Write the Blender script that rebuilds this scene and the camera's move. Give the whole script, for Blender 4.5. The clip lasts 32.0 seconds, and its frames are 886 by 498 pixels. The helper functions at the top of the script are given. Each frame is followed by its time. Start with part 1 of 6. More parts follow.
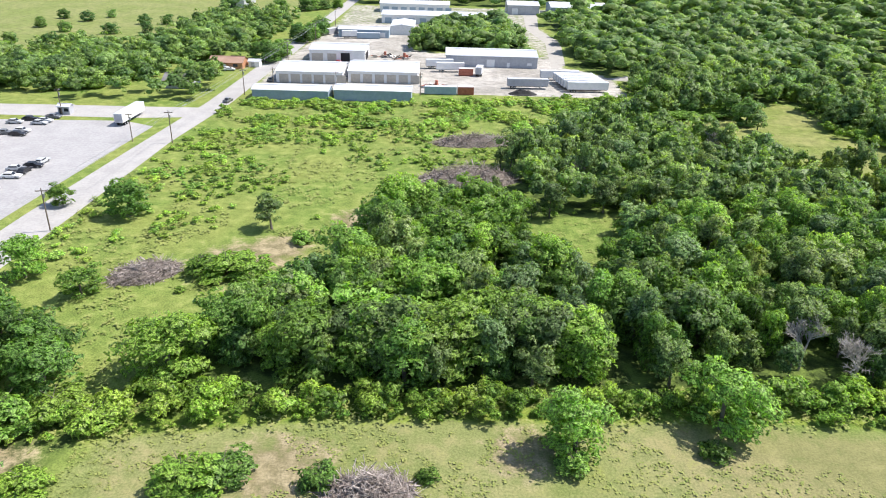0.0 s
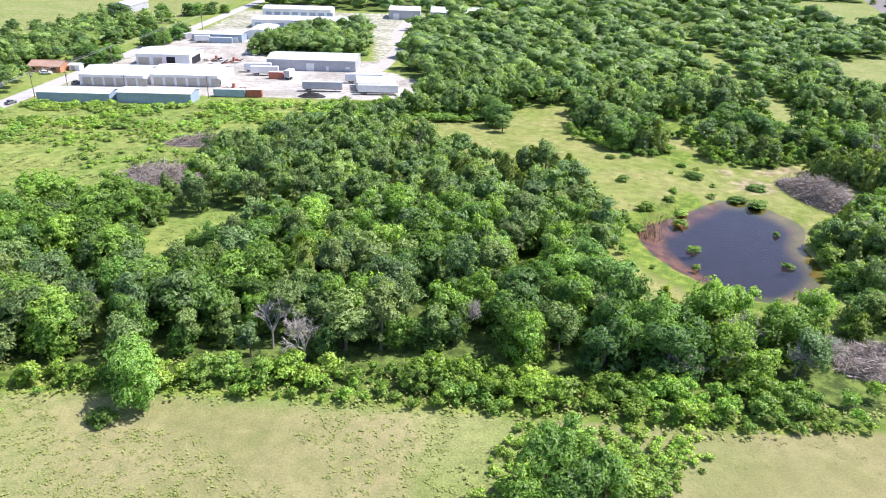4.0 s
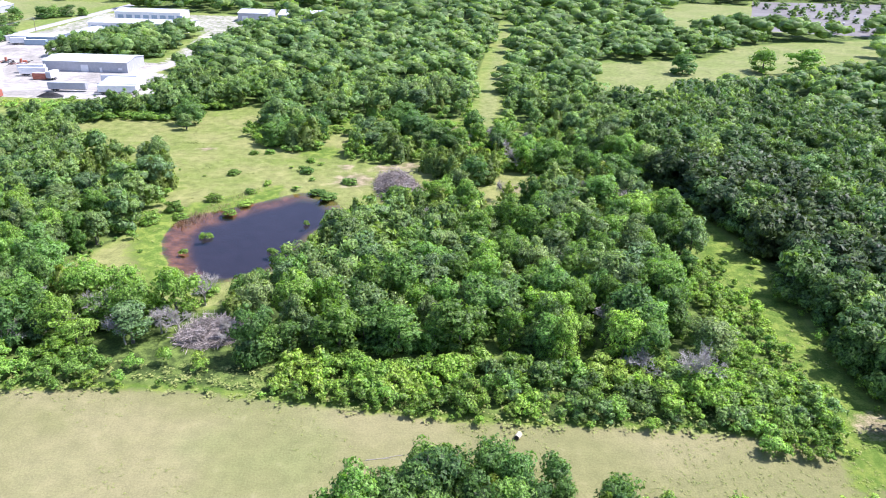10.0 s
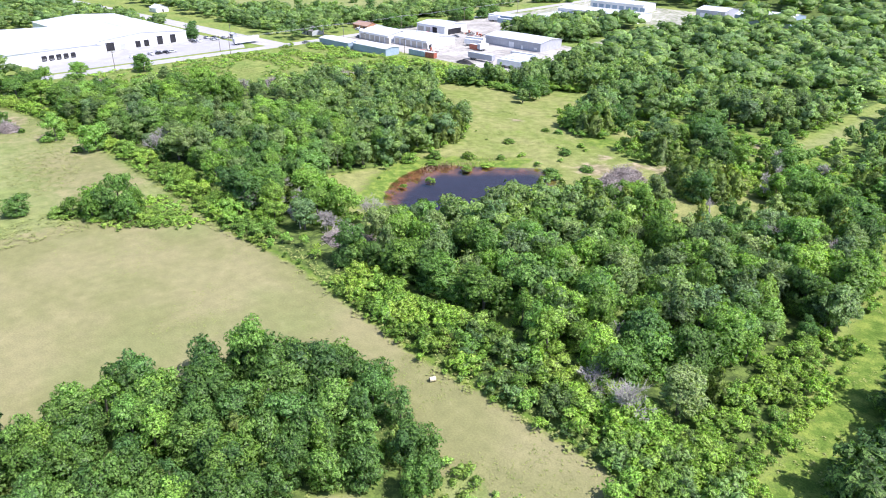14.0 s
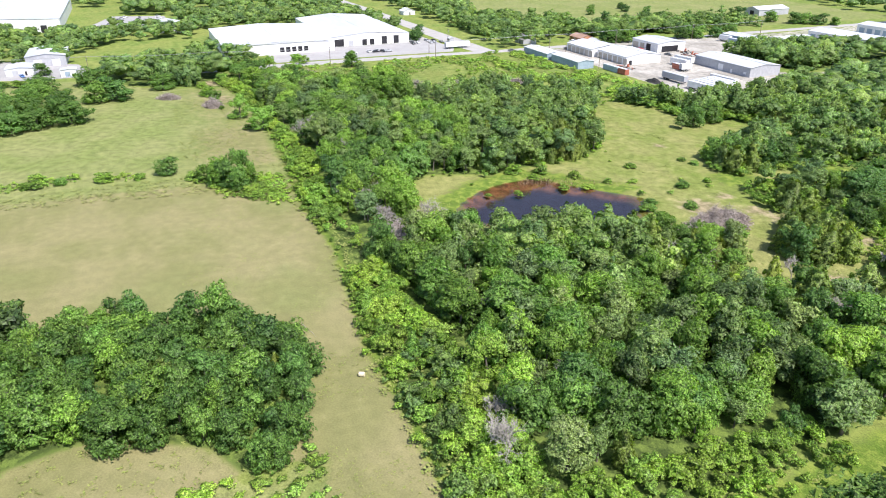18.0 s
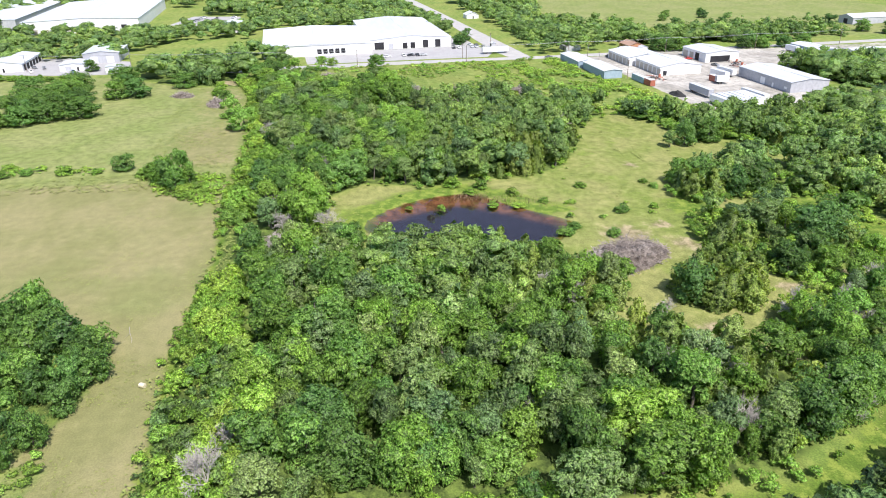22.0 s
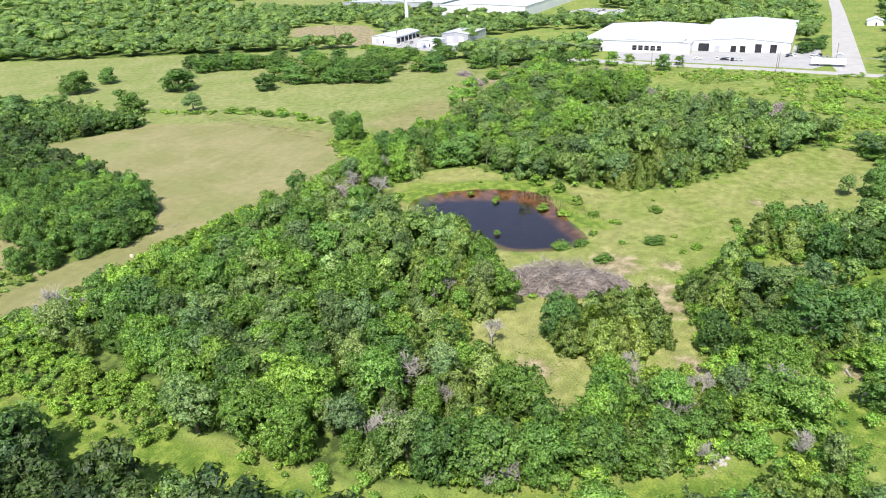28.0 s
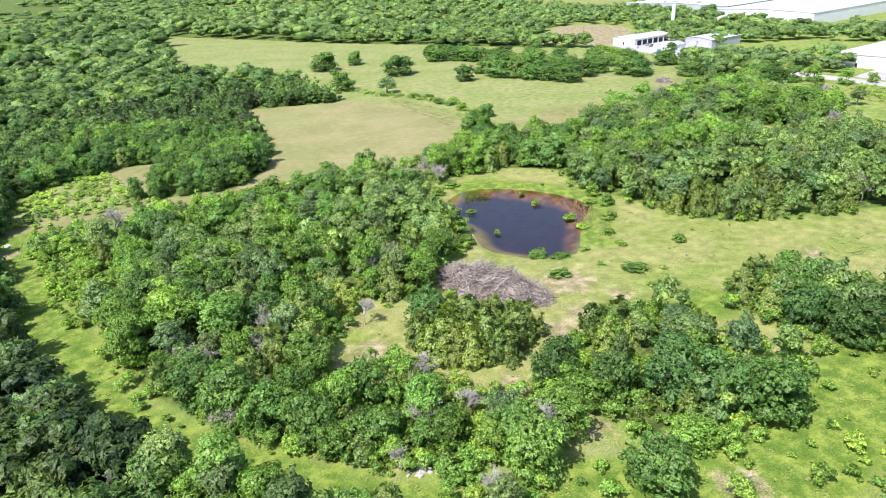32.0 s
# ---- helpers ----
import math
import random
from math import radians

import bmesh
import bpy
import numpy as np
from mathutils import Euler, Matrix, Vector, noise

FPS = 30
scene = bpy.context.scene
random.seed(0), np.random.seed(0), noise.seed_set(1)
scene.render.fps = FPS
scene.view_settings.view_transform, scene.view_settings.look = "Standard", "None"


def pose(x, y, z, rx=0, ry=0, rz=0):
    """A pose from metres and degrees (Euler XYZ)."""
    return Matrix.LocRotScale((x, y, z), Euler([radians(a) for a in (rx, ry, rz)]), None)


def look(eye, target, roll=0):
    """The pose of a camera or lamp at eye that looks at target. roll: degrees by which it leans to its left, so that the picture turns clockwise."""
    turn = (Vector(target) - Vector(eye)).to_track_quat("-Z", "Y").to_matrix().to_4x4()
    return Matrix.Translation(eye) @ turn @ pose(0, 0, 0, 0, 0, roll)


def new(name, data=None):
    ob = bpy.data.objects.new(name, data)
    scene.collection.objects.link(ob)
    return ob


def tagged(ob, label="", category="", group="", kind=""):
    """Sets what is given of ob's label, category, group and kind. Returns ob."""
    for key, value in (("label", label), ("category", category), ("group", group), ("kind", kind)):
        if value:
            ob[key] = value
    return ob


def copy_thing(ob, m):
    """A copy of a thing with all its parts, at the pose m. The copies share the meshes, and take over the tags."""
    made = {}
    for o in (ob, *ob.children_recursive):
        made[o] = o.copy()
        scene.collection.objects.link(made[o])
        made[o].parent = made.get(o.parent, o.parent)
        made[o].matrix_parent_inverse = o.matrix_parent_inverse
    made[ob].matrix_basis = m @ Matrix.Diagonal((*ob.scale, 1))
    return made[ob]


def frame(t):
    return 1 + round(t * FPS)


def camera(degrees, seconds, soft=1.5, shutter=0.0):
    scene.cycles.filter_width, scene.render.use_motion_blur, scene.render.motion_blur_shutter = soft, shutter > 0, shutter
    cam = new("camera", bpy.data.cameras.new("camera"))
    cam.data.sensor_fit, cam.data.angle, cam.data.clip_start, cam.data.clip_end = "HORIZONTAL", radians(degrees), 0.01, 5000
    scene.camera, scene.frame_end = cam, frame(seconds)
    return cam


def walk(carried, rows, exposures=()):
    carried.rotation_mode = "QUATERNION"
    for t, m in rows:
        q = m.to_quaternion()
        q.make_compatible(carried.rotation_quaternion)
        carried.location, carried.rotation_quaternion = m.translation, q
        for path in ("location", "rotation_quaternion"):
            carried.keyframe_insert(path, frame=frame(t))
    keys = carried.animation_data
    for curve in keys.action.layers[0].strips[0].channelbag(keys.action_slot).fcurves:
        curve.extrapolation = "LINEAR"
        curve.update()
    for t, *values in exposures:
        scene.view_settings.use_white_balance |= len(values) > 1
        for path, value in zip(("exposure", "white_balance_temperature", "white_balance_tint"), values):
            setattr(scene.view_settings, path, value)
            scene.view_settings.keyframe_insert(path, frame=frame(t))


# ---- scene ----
cam = camera(64.1, 32.0, 1.0)
METRES, EYE, TILT, LEAN, TURN = 601.94, 62.0, -0.791, -0.699, 0.0
ROWS = [
    (0.0, 0.0, 0.0, 0.0, 0.37, -24.71, -0.8),
    (0.5, 0.0179, -0.0019, 0.0006, 0.36, -24.65, -0.86),
    (1.0, 0.0356, -0.0039, 0.0013, 0.41, -24.63, -0.84),
    (1.5, 0.0532, -0.006, 0.0019, 0.48, -24.65, -0.8),
    (2.0, 0.071, -0.0079, 0.0025, 0.52, -24.7, -0.73),
    (2.5, 0.0885, -0.0094, 0.0031, 0.54, -24.63, -0.81),
    (3.0, 0.1057, -0.0109, 0.0038, 0.52, -24.51, -0.79),
    (3.5, 0.1223, -0.0129, 0.0042, 0.55, -24.45, -0.77),
    (5.5, 0.1848, -0.0226, 0.0059, 0.7, -24.39, -0.65),
    (6.0, 0.2001, -0.0253, 0.0067, 0.72, -24.4, -0.64),
    (6.5, 0.2146, -0.0278, 0.0075, 0.75, -24.41, -0.62),
    (7.0, 0.2307, -0.0302, 0.0081, 0.76, -24.4, -0.61),
    (7.5, 0.2472, -0.0321, 0.0087, 0.76, -24.43, -0.61),
    (8.0, 0.264, -0.0339, 0.0093, 0.76, -24.48, -0.57),
    (8.5, 0.2809, -0.035, 0.0099, 0.72, -24.5, -0.62),
    (9.0, 0.2974, -0.0358, 0.0104, 0.71, -24.47, -0.64),
    (9.5, 0.3139, -0.0363, 0.0111, 0.77, -24.44, -0.65),
    (10.0, 0.3308, -0.0363, 0.0117, 1.31, -24.38, -0.65),
    (10.5, 0.3483, -0.0359, 0.0124, 2.95, -24.36, -0.62),
    (11.0, 0.3664, -0.0351, 0.0132, 8.33, -24.49, -0.45),
    (11.5, 0.3845, -0.0338, 0.0138, 12.89, -24.55, -0.41),
    (12.0, 0.4028, -0.0315, 0.0144, 19.26, -24.73, -0.32),
    (12.5, 0.421, -0.0279, 0.0151, 25.02, -24.88, -0.28),
    (13.0, 0.4385, -0.0232, 0.0157, 31.25, -24.99, -0.18),
    (13.5, 0.4544, -0.0182, 0.0162, 37.47, -25.05, -0.17),
    (14.0, 0.4683, -0.0128, 0.0167, 44.08, -25.13, -0.15),
    (14.5, 0.481, -0.0056, 0.0169, 49.42, -25.11, -0.05),
    (15.0, 0.4917, 0.0027, 0.0173, 55.34, -25.05, -0.07),
    (15.5, 0.4999, 0.0113, 0.0174, 56.45, -24.91, -0.17),
    (17.5, 0.5188, 0.0506, 0.0176, 66.03, -24.5, -0.26),
    (18.0, 0.5218, 0.0608, 0.0178, 67.26, -24.47, -0.24),
    (18.5, 0.524, 0.0713, 0.018, 67.56, -24.41, -0.25),
    (19.0, 0.526, 0.0824, 0.018, 68.36, -24.37, -0.22),
    (19.5, 0.528, 0.0941, 0.0182, 69.25, -24.34, -0.17),
    (20.0, 0.5299, 0.1063, 0.0182, 70.57, -24.32, -0.11),
    (20.5, 0.5319, 0.1187, 0.0182, 71.98, -24.31, -0.04),
    (21.0, 0.5337, 0.1311, 0.0181, 73.76, -24.32, 0.02),
    (21.5, 0.5358, 0.1441, 0.0182, 75.8, -24.31, 0.14),
    (22.0, 0.5382, 0.1582, 0.0182, 77.66, -24.31, 0.24),
    (22.5, 0.5409, 0.1731, 0.0184, 79.36, -24.32, 0.27),
    (23.0, 0.5441, 0.189, 0.0184, 81.56, -24.36, 0.4),
    (23.5, 0.5466, 0.2054, 0.0181, 83.61, -24.37, 0.44),
    (24.0, 0.548, 0.2208, 0.018, 86.59, -24.37, 0.46),
    (24.5, 0.5486, 0.2356, 0.0179, 90.17, -24.39, 0.53),
    (25.0, 0.5486, 0.2507, 0.0175, 94.52, -24.37, 0.67),
    (25.5, 0.548, 0.2664, 0.0175, 98.72, -24.37, 0.78),
    (27.5, 0.5359, 0.3328, 0.0172, 113.3, -24.27, 1.25),
    (28.0, 0.5301, 0.349, 0.0169, 116.59, -24.2, 1.35),
    (28.5, 0.5234, 0.3658, 0.0165, 118.83, -24.09, 1.41),
    (29.0, 0.5159, 0.3832, 0.0162, 122.64, -24.02, 1.49),
    (29.5, 0.5077, 0.3993, 0.0158, 126.8, -23.99, 1.49),
    (30.0, 0.4984, 0.4138, 0.0154, 131.26, -23.89, 1.55),
    (30.5, 0.488, 0.4271, 0.0147, 135.55, -23.78, 1.63),
    (31.0, 0.4765, 0.4388, 0.014, 139.6, -23.66, 1.69),
    (31.5, 0.4636, 0.4493, 0.0132, 142.78, -23.54, 1.78),
    (32.0, 0.4497, 0.4591, 0.0125, 144.18, -23.44, 1.82),
]
walk(cam, [(t, pose(0, 0, EYE, TILT, LEAN, TURN) @ pose(METRES * x, METRES * y, METRES * z, 90 + pitch, roll, yaw)) for t, x, y, z, yaw, pitch, roll in ROWS],
     exposures=((0.0, 0.7, 6420, 14), (3.0, 0.87, 6230, 19), (6.0, 0.95, 6050, 23), (9.0, 0.97, 5850, 24), (12.0, 1.03, 5720, 25), (13.5, 0.95, 5780, 24), (15.0, 0.8, 6180, 17), (19.0, 0.7, 6350, 16), (23.0, 0.68, 6320, 15), (25.0, 0.66, 6380, 13),
                (28.0, 0.72, 6400, 13), (32.0, 0.94, 6220, 16)))


# ---- light ----
SUN_AZ, SUN_EL = 75.0, 56.0
world = bpy.data.worlds.new("sky")
scene.world = world
world.use_nodes = True
wn = world.node_tree.nodes
sky = wn.new("ShaderNodeTexSky")
sky.sky_type = "NISHITA"
sky.sun_disc = False
sky.sun_elevation, sky.sun_rotation = radians(SUN_EL), radians(SUN_AZ)
world.node_tree.links.new(sky.outputs[0], wn["Background"].inputs[0])
wn["Background"].inputs[1].default_value = 0.115
sun = new("sun", bpy.data.lights.new("sun", "SUN"))
sun.data.energy, sun.data.angle, sun.data.color = 4.2, radians(0.53), (1.0, 0.95, 0.86)
away = Vector((math.sin(radians(SUN_AZ)) * math.cos(radians(SUN_EL)), math.cos(radians(SUN_AZ)) * math.cos(radians(SUN_EL)), math.sin(radians(SUN_EL))))
sun.matrix_world = look(away * 300, (0, 0, 0))

# ---- materials ----


class Mat:
    """A node material under construction."""

    def __init__(self, name, rough=0.8, metal=0.0, spec=0.3):
        self.m = bpy.data.materials.new(name)
        self.m.use_nodes = True
        self.t = self.m.node_tree
        self.b = self.t.nodes["Principled BSDF"]
        self.b.inputs["Roughness"].default_value = rough
        self.b.inputs["Metallic"].default_value = metal
        self.b.inputs["Specular IOR Level"].default_value = spec

    def n(self, kind, **kw):
        node = self.t.nodes.new("ShaderNode" + kind)
        for k, v in kw.items():
            node.inputs[k.replace("_", " ")].default_value = v
        return node

    def link(self, a, b):
        self.t.links.new(a, b)
        return b

    def pos(self, scale=(1, 1, 1), local=False):
        src = self.n("TexCoord").outputs["Object"] if local else self.n("NewGeometry").outputs["Position"]
        mp = self.n("Mapping")
        mp.inputs["Scale"].default_value = scale
        self.link(src, mp.inputs[0])
        return mp.outputs[0]

    def noise(self, scale, detail=4.0, rough=0.55, vec=None):
        node = self.n("TexNoise", Scale=scale, Detail=detail, Roughness=rough)
        self.link(vec or self.pos(), node.inputs["Vector"])
        return node.outputs["Fac"]

    def ramp(self, fac, lo, hi, a=0.0, b=1.0):
        node = self.n("MapRange", From_Min=lo, From_Max=hi, To_Min=a, To_Max=b)
        node.interpolation_type = "SMOOTHSTEP"
        self.link(fac, node.inputs["Value"])
        return node.outputs[0]

    def math(self, op, a, b):
        node = self.n("Math")
        node.operation = op
        for i, v in enumerate((a, b)):
            if isinstance(v, (int, float)):
                node.inputs[i].default_value = v
            else:
                self.link(v, node.inputs[i])
        return node.outputs[0]

    def mix(self, fac, a, b, blend="MIX"):
        node = self.n("Mix")
        node.data_type, node.blend_type = "RGBA", blend
        for i, v in ((0, fac), (6, a), (7, b)):
            if isinstance(v, (int, float)):
                node.inputs[i].default_value = v
            elif isinstance(v, tuple):
                node.inputs[i].default_value = (*v, 1.0)
            else:
                self.link(v, node.inputs[i])
        return node.outputs[2]

    def attr(self, name):
        node = self.n("Attribute")
        node.attribute_name = name
        return node.outputs["Fac"]

    def color(self, c):
        if isinstance(c, tuple):
            self.b.inputs["Base Color"].default_value = (*c, 1.0)
        else:
            self.link(c, self.b.inputs["Base Color"])
        return self

    def bump(self, height, strength=0.5, dist=0.05):
        node = self.n("Bump", Strength=strength, Distance=dist)
        self.link(height, node.inputs["Height"])
        self.link(node.outputs[0], self.b.inputs["Normal"])
        return self


def foliage(name, dark, mid, light, joined=False, glow=0.4, grain=3.2):
    """Leaves: every leaf differs a little, every plant more; joined plants differ by the patch they stand in."""
    k = Mat(name, rough=0.5, spec=0.25)
    dark, mid, light = [(c[0] * 1.47, c[1] * 1.29, c[2] * 1.42) for c in (dark, mid, light)]
    if joined:
        vor = k.n("TexVoronoi", Scale=0.14)
        k.link(k.pos((1, 1, 0.02)), vor.inputs["Vector"])
        sep = k.n("SeparateColor")
        k.link(vor.outputs["Color"], sep.inputs[0])
        plant, other = sep.outputs[0], sep.outputs[1]
    else:
        plant = k.n("ObjectInfo").outputs["Random"]
        other = k.math("FRACT", k.math("MULTIPLY", plant, 17.31), 0.0)
    leaf = k.n("NewGeometry").outputs["Random Per Island"]
    body = k.mix(k.ramp(plant, 0.0, 0.55), dark, mid)
    body = k.mix(k.ramp(plant, 0.6, 1.0), body, light)
    clump = k.noise(0.55, 2.0)
    body = k.mix(k.ramp(clump, 0.35, 0.7, 0.0, 0.5), body, light)
    body = k.mix(1.0, body, k.mix(k.ramp(other, 0.0, 1.0), (0.9, 0.91, 0.9), (1.34, 1.33, 1.27)), "MULTIPLY")
    body = k.mix(k.ramp(k.math("FRACT", k.math("MULTIPLY", other, 5.7), 0.0), 0.6, 0.8, 0.0, 0.75), body, k.mix(1.0, body, (0.9, 0.99, 1.28), "MULTIPLY"))
    vary = k.mix(leaf, (0.8, 0.81, 0.8), (1.22, 1.21, 1.16))
    body = k.mix(1.0, body, vary, "MULTIPLY")
    # fine noise puts shaded gaps and bright tips into the leaf colour
    gap_shade = k.noise(grain, 2.5, 0.7)
    body = k.mix(1.0, body, k.mix(k.ramp(gap_shade, 0.41, 0.59), (0.44, 0.44, 0.47), (1.54, 1.54, 1.47)), "MULTIPLY")
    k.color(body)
    lit = k.n("BsdfTranslucent")
    k.link(k.mix(1.0, body, (1.25, 1.35, 0.6), "MULTIPLY"), lit.inputs[0])
    mixer = k.n("MixShader", Fac=glow)
    k.link(k.b.outputs[0], mixer.inputs[1])
    k.link(lit.outputs[0], mixer.inputs[2])
    # small gaps between the leaves of a spray
    cut = k.n("MixShader")
    k.link(k.ramp(k.noise(grain * 1.6, 1.0, 0.5), 0.355, 0.38), cut.inputs[0])
    k.link(k.n("BsdfTransparent").outputs[0], cut.inputs[1])
    k.link(mixer.outputs[0], cut.inputs[2])
    k.link(cut.outputs[0], k.t.nodes["Material Output"].inputs[0])
    return k.m


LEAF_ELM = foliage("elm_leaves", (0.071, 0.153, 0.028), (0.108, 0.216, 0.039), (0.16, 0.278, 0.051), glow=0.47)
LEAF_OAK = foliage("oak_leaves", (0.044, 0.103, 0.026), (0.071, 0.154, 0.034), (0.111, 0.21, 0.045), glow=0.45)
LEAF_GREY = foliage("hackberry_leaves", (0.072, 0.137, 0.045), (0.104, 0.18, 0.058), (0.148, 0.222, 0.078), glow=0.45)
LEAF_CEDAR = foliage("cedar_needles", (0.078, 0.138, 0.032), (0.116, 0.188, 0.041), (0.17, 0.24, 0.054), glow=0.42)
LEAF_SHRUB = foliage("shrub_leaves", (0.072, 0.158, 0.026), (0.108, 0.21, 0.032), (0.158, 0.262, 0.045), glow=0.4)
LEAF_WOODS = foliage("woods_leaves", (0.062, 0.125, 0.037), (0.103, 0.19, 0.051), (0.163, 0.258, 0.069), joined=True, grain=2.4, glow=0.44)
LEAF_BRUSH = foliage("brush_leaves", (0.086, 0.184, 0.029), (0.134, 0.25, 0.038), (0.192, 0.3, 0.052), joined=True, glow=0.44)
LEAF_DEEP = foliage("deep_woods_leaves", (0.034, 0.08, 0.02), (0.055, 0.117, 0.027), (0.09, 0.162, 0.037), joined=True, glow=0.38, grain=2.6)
# darker leaf colour for some oaks by the lane and in the grove
LEAF_DARKER = foliage("darker_oak_leaves", (0.021, 0.047, 0.014), (0.033, 0.066, 0.018), (0.053, 0.092, 0.024), joined=True, glow=0.28, grain=2.6)
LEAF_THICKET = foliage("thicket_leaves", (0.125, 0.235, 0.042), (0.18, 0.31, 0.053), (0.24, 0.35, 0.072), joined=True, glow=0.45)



def simple(name, c1, c2, scale, rough=0.8, metal=0.0, local=False, bump=0.0, stretch=(1, 1, 1)):
    k = Mat(name, rough, metal)
    v = k.pos(stretch, local)
    a = k.noise(scale, 5.0, 0.6, v)
    b = k.noise(scale * 0.13, 3.0, 0.5, v)
    k.color(k.mix(k.ramp(k.math("ADD", k.math("MULTIPLY", a, 0.6), k.math("MULTIPLY", b, 0.4)), 0.35, 0.65), c1, c2))
    if bump:
        k.bump(a, bump, 0.05)
    return k.m


LEAF_WEED = simple("weed_blades", (0.2, 0.25, 0.06), (0.28, 0.3, 0.09), 1.5, 0.8)
# darker brown filler mound that shows between a pile's branches
MOUND_FILL = simple("dark_mound_fill", (0.15, 0.125, 0.108), (0.27, 0.235, 0.205), 3.0, 0.95)
BARK = simple("bark", (0.1, 0.085, 0.07), (0.2, 0.18, 0.155), 3.0, 0.9, local=True, bump=0.6, stretch=(1, 1, 0.25))
DEAD = simple("dead_wood", (0.27, 0.255, 0.225), (0.43, 0.405, 0.36), 2.0, 0.9, bump=0.3)
REED = simple("dead_reeds", (0.2, 0.145, 0.09), (0.33, 0.25, 0.165), 1.2, 0.9)
PILE = simple("dry_branches", (0.19, 0.155, 0.135), (0.5, 0.445, 0.405), 1.5, 0.95, bump=0.3)


def ground_material():
    k = Mat("ground", 0.95, spec=0.1)
    fine, mid, wide = k.noise(3.0, 6.0, 0.65), k.noise(0.35, 5.0, 0.6), k.noise(0.045, 4.0, 0.55)
    streak = k.noise(0.25, 4.0, 0.6, k.pos((0.35, 2.2, 1)))
    edge = k.math("ADD", k.math("MULTIPLY", k.math("SUBTRACT", mid, 0.5), 0.9), k.math("MULTIPLY", k.math("SUBTRACT", fine, 0.5), 0.35))

    def cover(name):
        return k.ramp(k.math("ADD", k.attr(name), edge), 0.35, 0.65)

    meadow = k.mix(k.ramp(wide, 0.35, 0.65), (0.15, 0.22, 0.049), (0.21, 0.25, 0.067))
    meadow = k.mix(k.ramp(mid, 0.45, 0.75, 0, 0.8), meadow, (0.225, 0.25, 0.08))
    mown = k.mix(k.ramp(wide, 0.38, 0.62), (0.206, 0.205, 0.086), (0.254, 0.236, 0.114))
    mown = k.mix(k.ramp(k.noise(0.02, 5.0, 0.6), 0.48, 0.66, 0, 0.45), mown, (0.2, 0.235, 0.085))
    mown = k.mix(k.ramp(streak, 0.5, 0.8, 0, 0.3), mown, (0.215, 0.225, 0.09))
    mown = k.mix(k.ramp(mid, 0.6, 0.85, 0, 0.35), mown, (0.34, 0.295, 0.19))
    far_mown = k.mix(k.ramp(wide, 0.38, 0.62), (0.186, 0.226, 0.072), (0.226, 0.246, 0.096))
    far_mown = k.mix(k.ramp(k.noise(0.12, 5.0, 0.65), 0.55, 0.75, 0, 0.35), far_mown, (0.175, 0.22, 0.06))
    far_mown = k.mix(k.ramp(streak, 0.5, 0.8, 0, 0.3), far_mown, (0.17, 0.205, 0.062))
    glade = k.mix(k.ramp(wide, 0.38, 0.62), (0.175, 0.218, 0.055), (0.238, 0.248, 0.088))
    glade = k.mix(k.ramp(mid, 0.5, 0.8, 0, 0.5), glade, (0.27, 0.255, 0.12))
    glade = k.mix(k.ramp(k.noise(0.1, 4.0, 0.6), 0.55, 0.75, 0, 0.7), glade, (0.14, 0.22, 0.03))
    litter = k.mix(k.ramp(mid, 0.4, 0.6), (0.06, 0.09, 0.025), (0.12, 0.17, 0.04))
    lush = k.mix(k.ramp(mid, 0.4, 0.65), (0.108, 0.178, 0.028), (0.178, 0.228, 0.045))
    soil = k.mix(k.ramp(mid, 0.4, 0.65), (0.22, 0.19, 0.105), (0.31, 0.265, 0.165))
    gravel = k.mix(k.ramp(wide, 0.35, 0.65), (0.29, 0.275, 0.245), (0.44, 0.42, 0.385))
    mud = k.mix(k.ramp(mid, 0.35, 0.65), (0.13, 0.078, 0.047), (0.235, 0.138, 0.08))
    # silt bed with deep water's absorption and blue sky tint put into its colour
    deep_water_tint = (0.032, 0.032, 0.058)
    c = meadow
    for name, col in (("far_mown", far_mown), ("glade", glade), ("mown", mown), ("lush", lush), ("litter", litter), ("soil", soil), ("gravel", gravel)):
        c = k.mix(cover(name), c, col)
    c = k.mix(k.ramp(k.math("ADD", k.attr("mud"), k.math("MULTIPLY", edge, 0.5)), 0.3, 0.6), c, mud)
    c = k.mix(k.ramp(k.attr("deep"), 0.1, 0.75), c, deep_water_tint)
    c = k.mix(1.0, c, k.mix(k.ramp(k.math("ADD", k.math("MULTIPLY", fine, 0.6), k.math("MULTIPLY", mid, 0.4)), 0.35, 0.65), k.mix(k.attr("mown"), (0.62, 0.64, 0.64), (0.84, 0.85, 0.85)), k.mix(k.attr("mown"), (1.38, 1.36, 1.33), (1.15, 1.14, 1.13))), "MULTIPLY")
    k.color(c)
    k.bump(k.math("ADD", fine, k.math("MULTIPLY", mid, 2.0)), 0.7, 0.12)
    return k.m


GROUND = ground_material()


